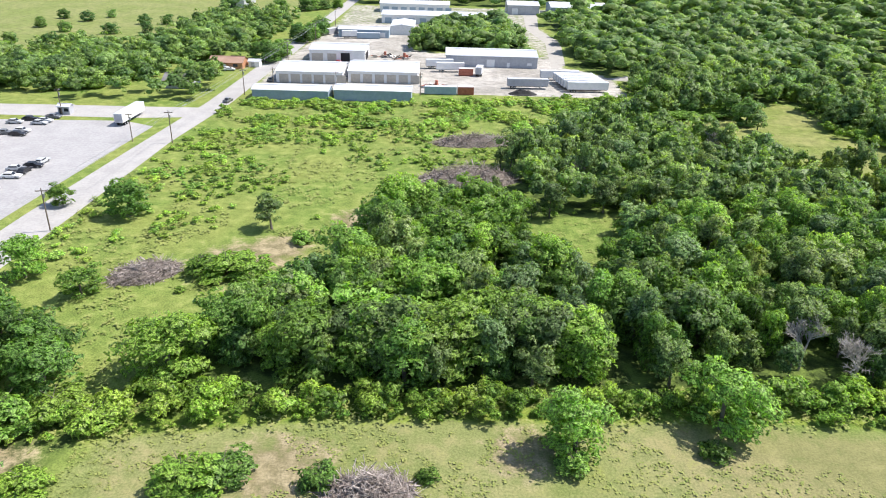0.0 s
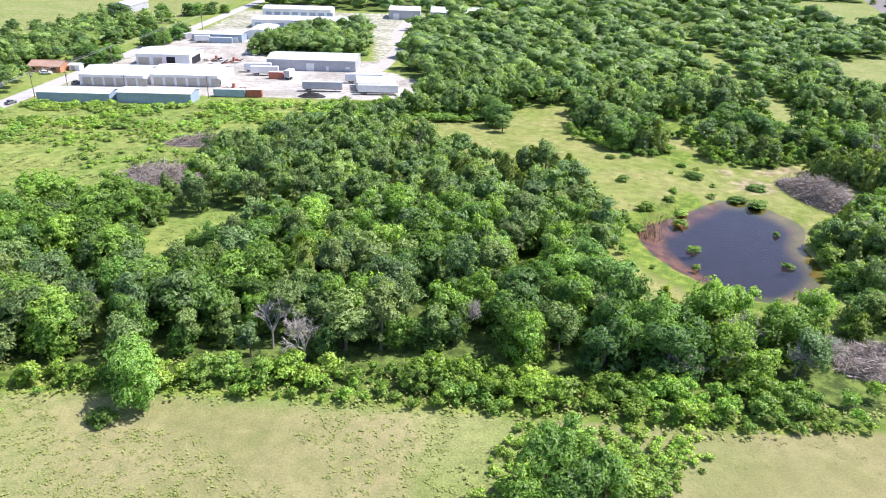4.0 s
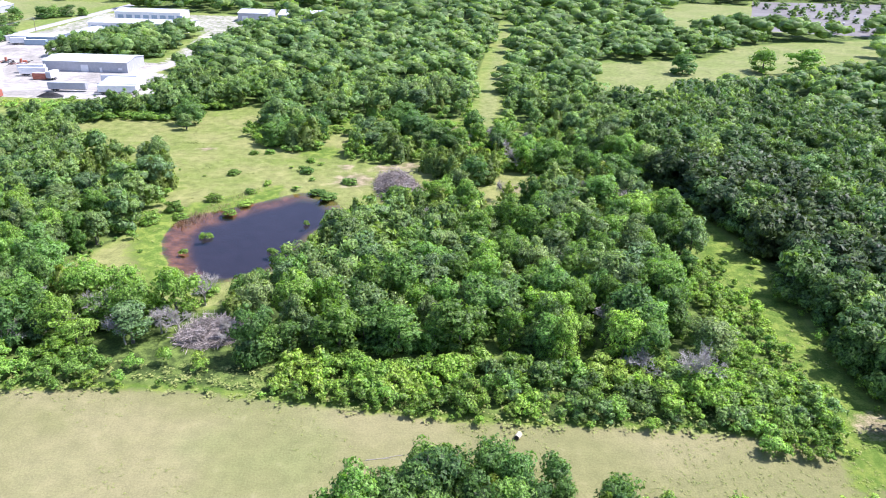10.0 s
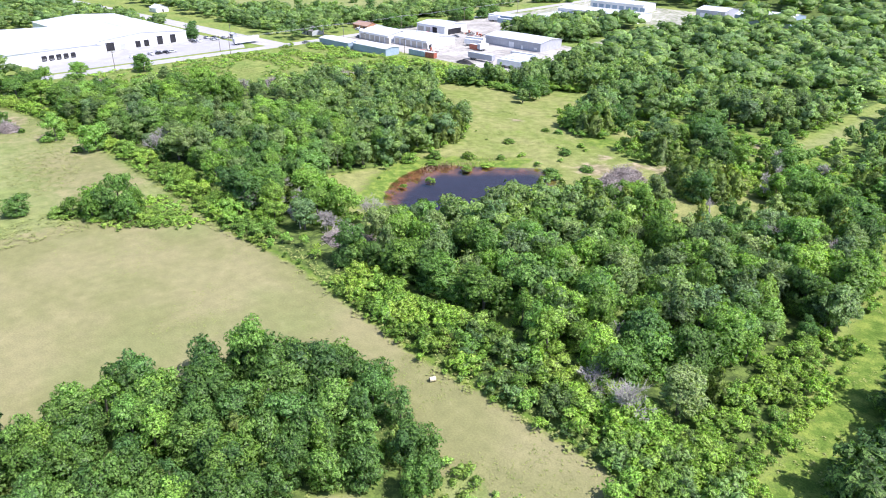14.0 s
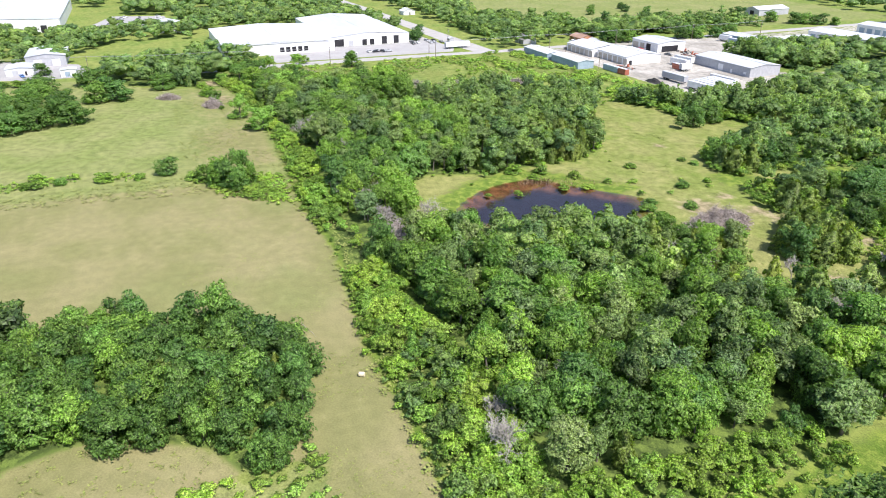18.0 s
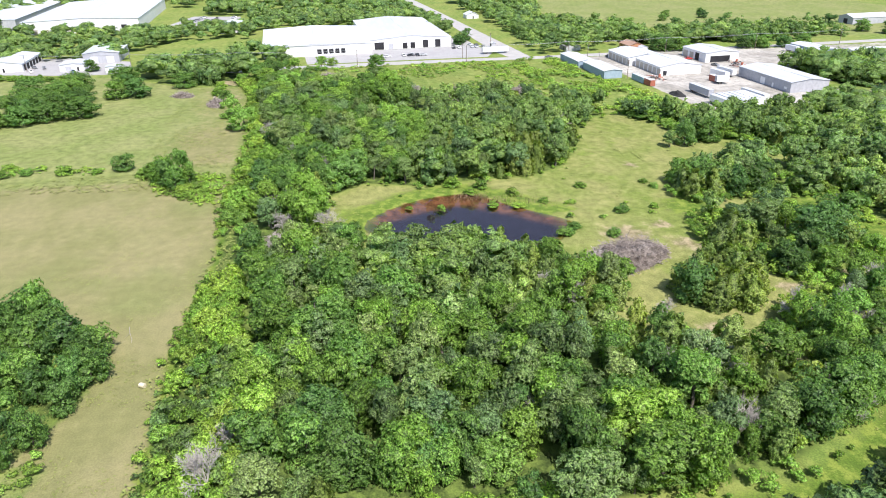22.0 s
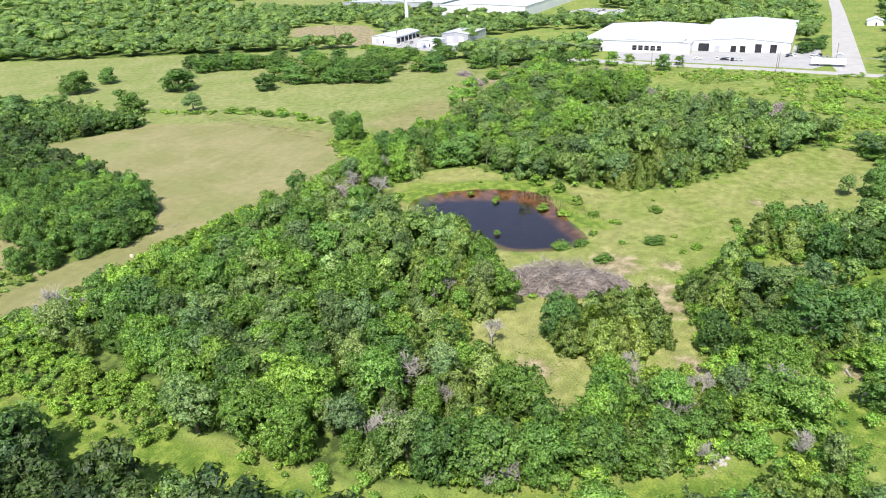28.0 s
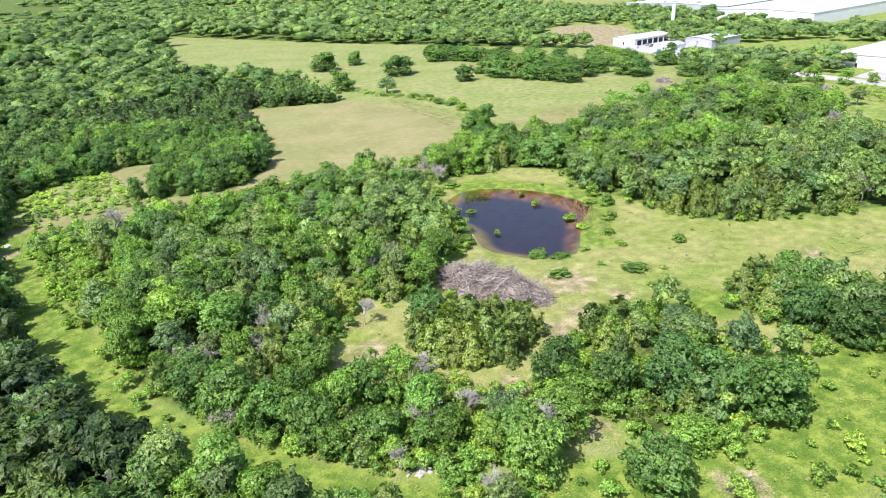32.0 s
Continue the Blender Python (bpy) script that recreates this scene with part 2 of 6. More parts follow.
def water_material():
    k = Mat("pond_water", 0.04, spec=0.5)
    k.color((0.03, 0.02, 0.018))
    k.b.inputs["IOR"].default_value = 1.33
    k.bump(k.noise(1.3, 3.0), 0.06, 0.05)
    clear = k.n("BsdfTransparent")
    clear.inputs[0].default_value = (0.85, 0.76, 0.7, 1)
    fres = k.n("Fresnel", IOR=1.6)
    gloss = k.n("BsdfGlossy", Roughness=0.03)
    bn = k.n("Bump", Strength=0.08, Distance=0.05)
    k.link(k.noise(1.3, 3.0), bn.inputs["Height"])
    k.link(bn.outputs[0], gloss.inputs["Normal"])
    mixer = k.n("MixShader")
    k.link(fres.outputs[0], mixer.inputs[0])
    k.link(clear.outputs[0], mixer.inputs[1])
    k.link(gloss.outputs[0], mixer.inputs[2])
    k.link(mixer.outputs[0], k.t.nodes["Material Output"].inputs[0])
    return k.m


WATER = water_material()
CONCRETE = simple("concrete_paving", (0.31, 0.305, 0.305), (0.4, 0.395, 0.39), 1.2, 0.85, bump=0.15)
ASPHALT = simple("worn_asphalt", (0.34, 0.33, 0.32), (0.43, 0.42, 0.4), 1.5, 0.9, bump=0.15)
LOT_GREY = simple("grey_lot_asphalt", (0.15, 0.14, 0.13), (0.22, 0.21, 0.195), 0.2, 0.9)
ROOF_WHITE = simple("white_metal_roof", (0.47, 0.5, 0.54), (0.62, 0.64, 0.66), 0.2, 0.45, stretch=(0.2, 1, 1))
ROOF_GREY = simple("grey_metal_roof", (0.5, 0.52, 0.55), (0.62, 0.64, 0.67), 0.6, 0.45)
for roof_mat in (ROOF_WHITE, ROOF_GREY):
    tree = roof_mat.node_tree
    wave, bmp, crd = tree.nodes.new("ShaderNodeTexWave"), tree.nodes.new("ShaderNodeBump"), tree.nodes.new("ShaderNodeTexCoord")
    wave.inputs["Scale"].default_value = 1.2
    bmp.inputs["Strength"].default_value = 0.4
    tree.links.new(crd.outputs["Object"], wave.inputs["Vector"])
    tree.links.new(wave.outputs["Fac"], bmp.inputs["Height"])
    tree.links.new(bmp.outputs[0], tree.nodes["Principled BSDF"].inputs["Normal"])
WALL_WHITE = simple("white_metal_wall", (0.68, 0.69, 0.7), (0.8, 0.8, 0.8), 0.8, 0.6)
WALL_BLUE = simple("blue_grey_metal_wall", (0.27, 0.35, 0.43), (0.34, 0.43, 0.51), 0.8, 0.55)
WALL_GREY = simple("grey_metal_wall", (0.36, 0.37, 0.4), (0.46, 0.47, 0.5), 0.8, 0.6)
DOOR_TAN = simple("tan_roller_door", (0.42, 0.38, 0.33), (0.52, 0.48, 0.42), 1.0, 0.6)
# near-black: paints the shade inside open bays onto flat panels; also dark doors
DARK = simple("dark_opening", (0.015, 0.015, 0.018), (0.035, 0.035, 0.04), 1.0, 0.7)
BRICK_RED = simple("orange_brick", (0.42, 0.2, 0.11), (0.54, 0.28, 0.16), 2.0, 0.85)
SHINGLE_GREY = simple("grey_shingle", (0.17, 0.165, 0.16), (0.25, 0.245, 0.24), 2.5, 0.9)
SHINGLE = simple("brown_shingle", (0.3, 0.19, 0.14), (0.4, 0.27, 0.2), 2.5, 0.9)
RUST = simple("rusty_red_steel", (0.3, 0.09, 0.06), (0.45, 0.17, 0.11), 1.5, 0.8)
RUBBER = simple("black_rubber", (0.02, 0.02, 0.02), (0.04, 0.04, 0.04), 4.0, 0.85)
STEEL = simple("weathered_steel", (0.3, 0.31, 0.32), (0.45, 0.46, 0.47), 2.0, 0.45, 0.6)
POLEWOOD = simple("pole_wood", (0.16, 0.12, 0.09), (0.26, 0.21, 0.17), 3.0, 0.9)
CREAM = simple("cream_plastic", (0.58, 0.52, 0.36), (0.68, 0.62, 0.46), 3.0, 0.5)
CURB = simple("concrete_kerb", (0.33, 0.315, 0.28), (0.43, 0.41, 0.37), 2.0, 0.85)


def paint(name, c, rough=0.35):
    k = Mat(name, rough, spec=0.5)
    k.color(k.mix(k.ramp(k.noise(3.0, 3.0), 0.35, 0.7), c, tuple(v * 0.86 + 0.01 for v in c)))
    return k.m


GLASS_DARK = paint("dark_car_glass", (0.02, 0.025, 0.03), 0.1)

# ---- mesh helpers ----


def tri_mesh(name, verts, tris, mats, index=None, normals=None):
    """A mesh from numpy arrays of corners and triangles; normals: one a corner, for soft foliage."""
    me = bpy.data.meshes.new(name)
    verts, tris = np.asarray(verts, np.float32), np.asarray(tris, np.int32)
    me.vertices.add(len(verts))
    me.vertices.foreach_set("co", verts.ravel())
    me.loops.add(tris.size)
    me.loops.foreach_set("vertex_index", tris.ravel())
    me.polygons.add(len(tris))
    me.polygons.foreach_set("loop_start", np.arange(0, tris.size, 3, dtype=np.int32))
    for m in mats:
        me.materials.append(m)
    if index is not None:
        me.polygons.foreach_set("material_index", np.asarray(index, np.int32))
    me.update(calc_edges=True)
    if normals is not None:
        at = me.attributes.new("custom_normal", "FLOAT_VECTOR", "POINT")
        at.data.foreach_set("vector", np.asarray(normals, np.float32).ravel())
        me.polygons.foreach_set("use_smooth", np.ones(len(tris), bool))
    return me


def bm_mesh(name, bm, mat):
    me = bpy.data.meshes.new(name)
    bm.to_mesh(me)
    bm.free()
    me.materials.append(mat)
    return me


def part(name, bm, mat, parent, label=""):
    ob = new(name, bm_mesh(name, bm, mat) if isinstance(bm, bmesh.types.BMesh) else bm)
    ob.parent = parent
    return tagged(ob, label)


def box(bm, x0, x1, y0, y1, z0, z1, bev=0.0):
    made = bmesh.ops.create_cube(bm, size=1.0)["verts"]
    for v in made:
        v.co = Vector(((x0 + x1) / 2 + v.co.x * (x1 - x0), (y0 + y1) / 2 + v.co.y * (y1 - y0), (z0 + z1) / 2 + v.co.z * (z1 - z0)))
    if bev:
        edges = list({e for v in made for e in v.link_edges})
        bmesh.ops.bevel(bm, geom=edges, offset=bev, segments=2, affect="EDGES", profile=0.5)
    return bm


def boxed(*a, **k):
    return box(bmesh.new(), *a, **k)


def rod(bm, a, b, r0, r1, sides=6):
    a, b = Vector(a), Vector(b)
    q = (b - a).to_track_quat("Z", "Y")
    rings = []
    for p, r in ((a, r0), (b, r1)):
        rings.append([bm.verts.new(p + q @ Vector((r * math.cos(2 * math.pi * i / sides), r * math.sin(2 * math.pi * i / sides), 0))) for i in range(sides)])
    for i in range(sides):
        bm.faces.new((rings[0][i], rings[0][(i + 1) % sides], rings[1][(i + 1) % sides], rings[1][i]))
    bm.faces.new(rings[1])
    bm.faces.new(rings[0][::-1])
    return bm


def inside(poly, x, y):
    """Which of the points lie in the polygon."""
    x, y = np.asarray(x, float), np.asarray(y, float)
    hit = np.zeros(x.shape, bool)
    for (ax, ay), (bx, by) in zip(poly, poly[1:] + poly[:1]):
        if ay != by:
            hit ^= ((ay > y) != (by > y)) & (x < (bx - ax) * (y - ay) / (by - ay) + ax)
    return hit


def depth_in(poly, x, y):
    """Signed distance to the polygon's edge, positive inside."""
    x, y = np.asarray(x, float), np.asarray(y, float)
    best = np.full(x.shape, 1e9)
    for (ax, ay), (bx, by) in zip(poly, poly[1:] + poly[:1]):
        ux, uy = bx - ax, by - ay
        s = np.clip(((x - ax) * ux + (y - ay) * uy) / (ux * ux + uy * uy + 1e-9), 0, 1)
        best = np.minimum(best, np.hypot(x - ax - s * ux, y - ay - s * uy))
    return np.where(inside(poly, x, y), best, -best)

# ---- plan ----
def rounded_ring(ring, n=6):
    """A smooth closed outline through the corners."""
    out = []
    k = len(ring)
    for i in range(k):
        p = [Vector(ring[(i + d) % k]) for d in (-1, 0, 1, 2)]
        for s in range(n):
            t = s / n
            q = 0.5 * (2 * p[1] + (p[2] - p[0]) * t + (2 * p[0] - 5 * p[1] + 4 * p[2] - p[3]) * t * t + (3 * p[1] - p[0] - 3 * p[2] + p[3]) * t ** 3)
            out.append((q.x, q.y))
    return out


POND = rounded_ring([(129, 144.2), (130.4, 129.2), (138.6, 116.1), (147.2, 111), (157, 115), (164.2, 125), (165.5, 137.1), (170.8, 150.1), (165.3, 162.1), (156.8, 167), (146.9, 159.1), (137.9, 152.1)])
FIELD = [(84.8, 74.3), (106, 71.5), (125, 70.5), (155, 71.5), (187, 67.7), (203, 66), (240, 65.5), (262, 62.5), (263.5, 32), (252, 16), (239, 9), (224, 6), (215, 8), (213, 17), (216.5, 26), (221, 34), (229, 38), (231, 45), (224, 52), (214, 56), (203, 58.5),
         (194.7, 58), (184.5, 49), (177.2, 34.4), (168.8, 9.9), (155.7, -30.3), (152.8, -60.5), (125.1, -46.2), (107.4, -41.2), (96.8, -9.7), (81.5, -1.7)]
FIELD_FAR = [(92.5, 73.9), (81.6, -2.1), (100.7, -15.6), (107, -59.1), (99.3, -102.5), (109.8, -145.5), (136.2, -213.5), (102.7, -345.2), (70.7, -464.7), (27, -346), (-6.6, -252.6), (-42.7, -181.9), (-65.9, -125.3), (-92.2, -70.1), (-91, -2.2),
             (-52.8, 42.5), (-41.6, 71.6), (-4.1, 77.6), (42.9, 77.4)]
LANE = [(256.8, 54.2), (270.1, 56), (269.5, 106.6), (269.5, 137.8), (267, 158.8), (263, 171), (256, 183.5), (247, 195), (240, 206), (231, 216), (227.5, 213), (235, 203), (243.5, 190), (252, 176), (258, 161), (257.5, 138), (260, 113.1), (262, 91.1), (262.5, 75.3)]
LANE_NORTH = [(226.9, 211.2), (219.3, 227.3), (226.2, 231.2), (202.2, 249.1), (163.5, 245.2), (146.1, 235.4), (149.6, 225.6), (172.8, 230.4), (194.1, 231.3), (209.4, 219.3)]
CLEAR_POND = [(115.3, 113.2), (126.5, 104.1), (144.9, 100.9), (156.7, 103.8), (162.8, 110.9), (166.1, 123), (167.5, 137.1), (174.6, 148.1), (188.5, 155.1), (198.4, 160.2), (207.2, 157.2), (213.2, 161.2), (220.2, 165.2), (224.3, 174.2), (230.3, 179.2), (224.6, 187.2),
              (217.7, 187.2), (211.9, 193.1), (207.2, 198), (207.3, 203.9), (203.3, 201.9), (195.5, 198.9), (185.7, 195.8), (177.8, 191.8), (165.4, 196.7), (158.1, 209.3), (151.3, 204.4), (143.4, 198.5), (131.6, 188.6), (121.4, 170.9), (121.5, 149.1), (122.7, 131.2)]
CLEAR_NORTH = [(121.5, 149.1), (121.4, 170.9), (115.2, 181.6), (102.2, 189.4), (80.2, 200.8), (59.6, 216), (56.5, 226), (72, 235), (92, 236), (104, 246), (110.5, 229.1), (107.3, 219.4), (124.4, 199.3), (137.5, 194.5), (152.9, 194.6)]
CLEAR_EAST = [(96, 238), (110, 226), (122, 224), (130, 240), (127, 262), (112, 258), (100, 250)]
MEADOW = [(-80.5, 74.6), (-47.9, 75.1), (-42.1, 80.9), (-43.9, 89.5), (-32.2, 103), (-20.6, 110.8), (-18.6, 119.4), (-13.7, 136.4), (-7.9, 159), (-2.1, 179.5), (20, 187.7), (32.4, 207.5), (64, 240.7), (69.6, 255.5), (-71.8, 248.5), (-78.8, 169.5)]
CLEAR_SMALL = [(21.2, 143), (28, 145.1), (39.7, 148.2), (36, 130.2), (26.2, 118.5), (20.2, 130.7)]
GLADE_LINK = [(104, 224), (112, 232), (126, 222), (134, 208), (146, 201.5), (157, 203), (158, 196), (140, 193), (124, 198), (110, 208)]
GLADE_STRIP = [(151, 193), (155, 206), (153.5, 220), (157, 227), (163.5, 222), (164, 206), (165, 194)]
CEDARS = [(199.6, 169.1), (206.5, 170), (212.6, 177.1), (213.7, 185.1), (209, 192.2), (200.2, 196.2), (191.4, 194.2), (187.4, 187.2), (191, 177.2)]
YARD = [(-70.1, 243.3), (69.7, 250.1), (70.8, 302), (53.3, 322.9), (47.4, 345.9), (-8.4, 348.9), (-15.6, 390.4), (-11.8, 436.7), (-65.2, 432.1), (-67.8, 378.1), (-72.5, 310.7)]
REAR = [(-66, 433.6), (33.4, 445.5), (47.6, 326.9), (57, 327.5), (63.6, 396.5), (57.2, 454.1), (64, 491.3), (115.7, 496.2), (118.1, 540.7), (-68.6, 536.6)]
CUT = [(198.5, 209.4), (211, 210), (219, 265), (227, 383.7), (241, 535.4), (233, 538.3), (217, 382.5), (206, 264.1)]
GOLF = [(262, 282), (277, 271), (296, 291), (330, 320), (372, 334), (421.2, 361.8), (496.9, 497.7), (379.9, 452.5), (342.6, 396), (315.6, 391.4), (276, 379.7)]
GOLF_FAR = [(372.4, 627.3), (342.5, 484.6), (407.1, 539.7), (460.2, 586), (483.2, 697.3), (422.7, 714.4)]
CARPARK = [(430.9, 566.1), (420.8, 528.9), (501.2, 511.4), (637.7, 595), (663.9, 752.1), (499.6, 748)]
LOT = [(-122, 102), (-92, 102), (-84, 224), (-180, 220), (-180, 195), (-122, 195)]
WORK_LOT = [(-356, 16), (-298, 2), (-264, 40), (-280, 66), (-342, 64)]
WAREHOUSE = [(-241.7, 79.2), (-127.1, 78.5), (-117.1, 199.9), (-229.4, 198.2)]
WEST_MEADOW = [(-418.8, 351.6), (-221.9, 293.2), (-176.5, 353.7), (-97.5, 392.2), (-84.3, 594.7), (-391, 626)]
ROAD_MARGIN = [(-97.5, 76.2), (-78.6, 76.5), (-60.8, 597.5), (-86, 594.5)]
SIDE_ROAD = [(-708.1, 197.7), (-61.8, 219.3), (-59.2, 256.3), (-700.4, 237.3)]
SMALL_WORKS = [(-144, -69.6), (-97.8, -69.9), (-91.8, 10.8), (-137, 14.4)]
FACTORY = [(-437.2, -112.9), (-275.1, -122.9), (-260.1, 18.8), (-417.5, 33.9)]
SW_GLADE = [(-100, -130), (-108, -65), (-150, -76), (-210, -130), (-203, -178), (-177, -185)]
FAR_FIELD = [(-290, -360), (-305, -232), (-397, -255), (-440, -330), (-390, -432)]
HOUSE_LAWN = [(-137, 245.3), (-91.9, 247.5), (-86.9, 314.1), (-108.3, 312.7), (-116.5, 273.9)]
OPEN = [POND, FIELD, FIELD_FAR, LANE, LANE_NORTH, CLEAR_POND, CLEAR_NORTH, CLEAR_EAST, MEADOW, CLEAR_SMALL, YARD, REAR, CUT, GOLF, GOLF_FAR, CARPARK, LOT, WORK_LOT, WAREHOUSE, WEST_MEADOW, ROAD_MARGIN, SIDE_ROAD,
        SMALL_WORKS, FACTORY, SW_GLADE, HOUSE_LAWN, GLADE_LINK, GLADE_STRIP, FAR_FIELD]


def fence_y(x):
    """The line of the field's northern edge."""
    return np.interp(x, (-96, -48, -22, 0, 50, 70, 86, 106, 125, 155, 187, 203, 240, 261), (61, 69, 74, 75, 76.3, 75.5, 74.5, 71.8, 70.8, 71.8, 68, 66.2, 65.8, 63))


def hedge_width(x):
    """How far the bank of shrubs reaches in from the field's edge."""
    return np.interp(x, (-40, 0, 50, 85, 130, 165, 180, 205, 261), (10, 5, 7, 12, 10, 9, 12.5, 16.5, 17))


# ---- ground ----
def soft(d, w=3.0):
    return np.clip(0.5 + d / (2 * w), 0, 1)


def build_ground():
    xs = np.concatenate([[-4500, -2500, -1400], np.arange(-900, -180, 12), np.arange(-180, 330, 3.2), np.arange(330, 901, 12), [1400, 2500, 4500]])
    ys = np.concatenate([[-4500, -2500, -1400], np.arange(-900, -120, 12), np.arange(-120, 300, 3.2), np.arange(300, 901, 12), [1400, 2500, 4500]])
    nx, ny = len(xs), len(ys)
    gx, gy = [a.ravel() for a in np.meshgrid(xs, ys)]
    pond = depth_in(POND, gx, gy)
    gz = np.where(pond > -2, np.maximum(-2.2, -0.25 * (pond + 2)), 0.0)
    idx = np.arange(nx * ny).reshape(ny, nx)
    a, b, c, d = idx[:-1, :-1].ravel(), idx[:-1, 1:].ravel(), idx[1:, 1:].ravel(), idx[1:, :-1].ravel()
    me = tri_mesh("ground", np.stack([gx, gy, gz], 1), np.concatenate([np.stack([a, b, c], 1), np.stack([a, c, d], 1)]), [GROUND])
    me.polygons.foreach_set("use_smooth", np.ones(len(me.polygons), bool))
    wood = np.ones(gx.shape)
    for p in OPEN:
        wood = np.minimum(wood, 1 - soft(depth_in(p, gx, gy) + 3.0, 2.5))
    far = np.hypot(gx, gy) > 950
    mown = np.minimum(soft(depth_in(FIELD, gx, gy) + 3.0, 3.0), np.minimum(np.clip((gx - 82 - 0.12 * gy) / 14, 0, 1), np.where(gx > 228, np.clip(0.5 + (gy - fence_y(gx) + 12 + 0.5 * np.clip(gx - 228, 0, 14)) / 6, 0.1, 1), 1)))
    mown = np.maximum(mown, 0.66 * np.clip((gx + 5) / 45, 0.72, 1) * np.clip((gy - 32) / 26, 0, 1) * np.clip((88 - gx) / 10, 0, 1) * soft(depth_in(FIELD_FAR, gx, gy), 3))
    brown = np.zeros(gx.shape)
    for x, y, r in ((-37.9, 121.7, 13), (-32, 128.4, 9), (-55.7, 65.4, 9), (-18.9, 65.9, 10), (11.1, 70.1, 7), (227.5, 183.2, 4), (204.3, 198.9, 4), (226.3, 174.2, 5), (267.3, 69.7, 5), (177.7, 188.9, 5), (217.4, 174.2, 6), (169.7, 177, 9), (185.6, 191.9, 6), (230.8, 205.1, 3), (204, 227.4, 3), (197.4, 235.1, 3), (205.3, 200.9, 4), (165.2, 188.8, 4), (117, 203.1, 4),
                    (-18.5, 143.8, 8), (202, 216.5, 4), (197, 226, 4), (196.5, 238, 5)):
        brown = np.maximum(brown, 0.75 * np.exp(-((gx - x) ** 2 + (gy - y) ** 2) / (r * r)))
    lush = np.maximum(soft(-np.abs(gy - fence_y(gx) - 6) + 5, 2.5) * (gx < 262) * (gx > -60), soft(depth_in(LANE_NORTH, gx, gy), 4))
    lush = np.maximum(lush, np.maximum(0.9 * np.exp(-((gx - 158) ** 2 + (gy - 84) ** 2) / 110), 0.85 * soft(depth_in(LANE, gx, gy) + 1, 4)))
    lush = np.maximum(lush, 0.8 * np.exp(-((gx - 155) ** 2 + (gy - 203) ** 2) / 120))
    lush = np.maximum(lush, 0.4 * np.exp(-((gx - 18) ** 2 / 1200 + (gy - 67) ** 2 / 90)))
    lush = np.maximum(lush, 0.7 * soft(pond + 9, 4) * (gx < 150))
    layers = {
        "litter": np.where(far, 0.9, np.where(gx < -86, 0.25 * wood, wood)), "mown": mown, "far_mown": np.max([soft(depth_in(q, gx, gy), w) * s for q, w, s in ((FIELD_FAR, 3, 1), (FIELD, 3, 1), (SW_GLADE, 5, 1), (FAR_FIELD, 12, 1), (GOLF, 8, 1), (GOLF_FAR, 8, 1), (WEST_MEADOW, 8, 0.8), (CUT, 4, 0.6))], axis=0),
        "glade": np.max([soft(depth_in(q, gx, gy) + 1, 4) for q in (CLEAR_POND, CLEAR_NORTH, CLEAR_EAST, GLADE_LINK, GLADE_STRIP)], axis=0), "soil": np.maximum(brown, 0.7 * soft(depth_in(SW_GLADE, gx, gy), 6)), "gravel": np.maximum(soft(depth_in(YARD, gx, gy), 4) * (gy > 266), 0.55 * soft(depth_in(REAR, gx, gy), 4)), "mud": 0.9 * soft(pond - 0.3, 1.6) * np.clip((158 - gx + 0.25 * (gy - 135)) / 16, 0.45, 1), "deep": np.clip((pond - 0.8 - np.clip((148 - gx) / 5, 0, 3.2)) / 6.0, 0, 1), "lush": lush,
    }
    for name, v in layers.items():
        at = me.attributes.new(name, "FLOAT", "POINT")
        at.data.foreach_set("value", np.asarray(v, np.float32))
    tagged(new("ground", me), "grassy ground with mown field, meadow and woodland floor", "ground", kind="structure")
    ring = [(x, y) for x, y in POND]
    bm = bmesh.new()
    grown = []
    cx, cy = 148, 140
    for x, y in ring:
        d = Vector((x - cx, y - cy))
        grown.append(bm.verts.new((x + d.normalized().x * 1.5, y + d.normalized().y * 1.5, -0.5)))
    bm.faces.new(grown)
    tagged(new("water", bm_mesh("water", bm, WATER)), "still dark brown pond water reflecting the blue sky", "pond", kind="structure")


build_ground()


def sheet(name, corners, z, mat, label, category, thick=0.03):
    """A paved sheet with a real edge."""
    bm = bmesh.new()
    top = [bm.verts.new((x, y, z)) for x, y in corners]
    low = [bm.verts.new((x, y, z - thick)) for x, y in corners]
    bm.faces.new(top)
    for i in range(len(top)):
        j = (i + 1) % len(top)
        bm.faces.new((low[i], low[j], top[j], top[i]))
    bmesh.ops.recalc_face_normals(bm, faces=bm.faces)
    return tagged(new(name, bm_mesh(name, bm, mat)), label, category, kind="structure")


sheet("road", [(-94.2, 57.3), (-84.2, 57.4), (-80.2, 142), (-78.3, 196.7), (-73.7, 243.1), (-69.6, 378), (-63, 669.8), (-71.2, 668.7), (-77.6, 377.4), (-82, 242.7), (-86.8, 187.4), (-90.5, 141.7)], 0.03, ASPHALT, "pale worn two-lane asphalt road along the meadow", "road")
sheet("side_road", [(-78.5, 224), (-79.5, 236), (-328, 229.5), (-704, 216), (-706, 208), (-329, 220), (-100, 221)], 0.024, ASPHALT, "pale side road meeting the main road", "road")
sheet("parking_lot", [(-121.2, 106), (-95.9, 106.4), (-91.6, 178), (-89, 212), (-100, 217.5), (-165, 214), (-165, 200.5), (-132.5, 200.5), (-132.5, 147.4), (-121.2, 147.4)], 0.02, CONCRETE, "sun-bleached concrete truck lot beside the warehouse", "parking lot")
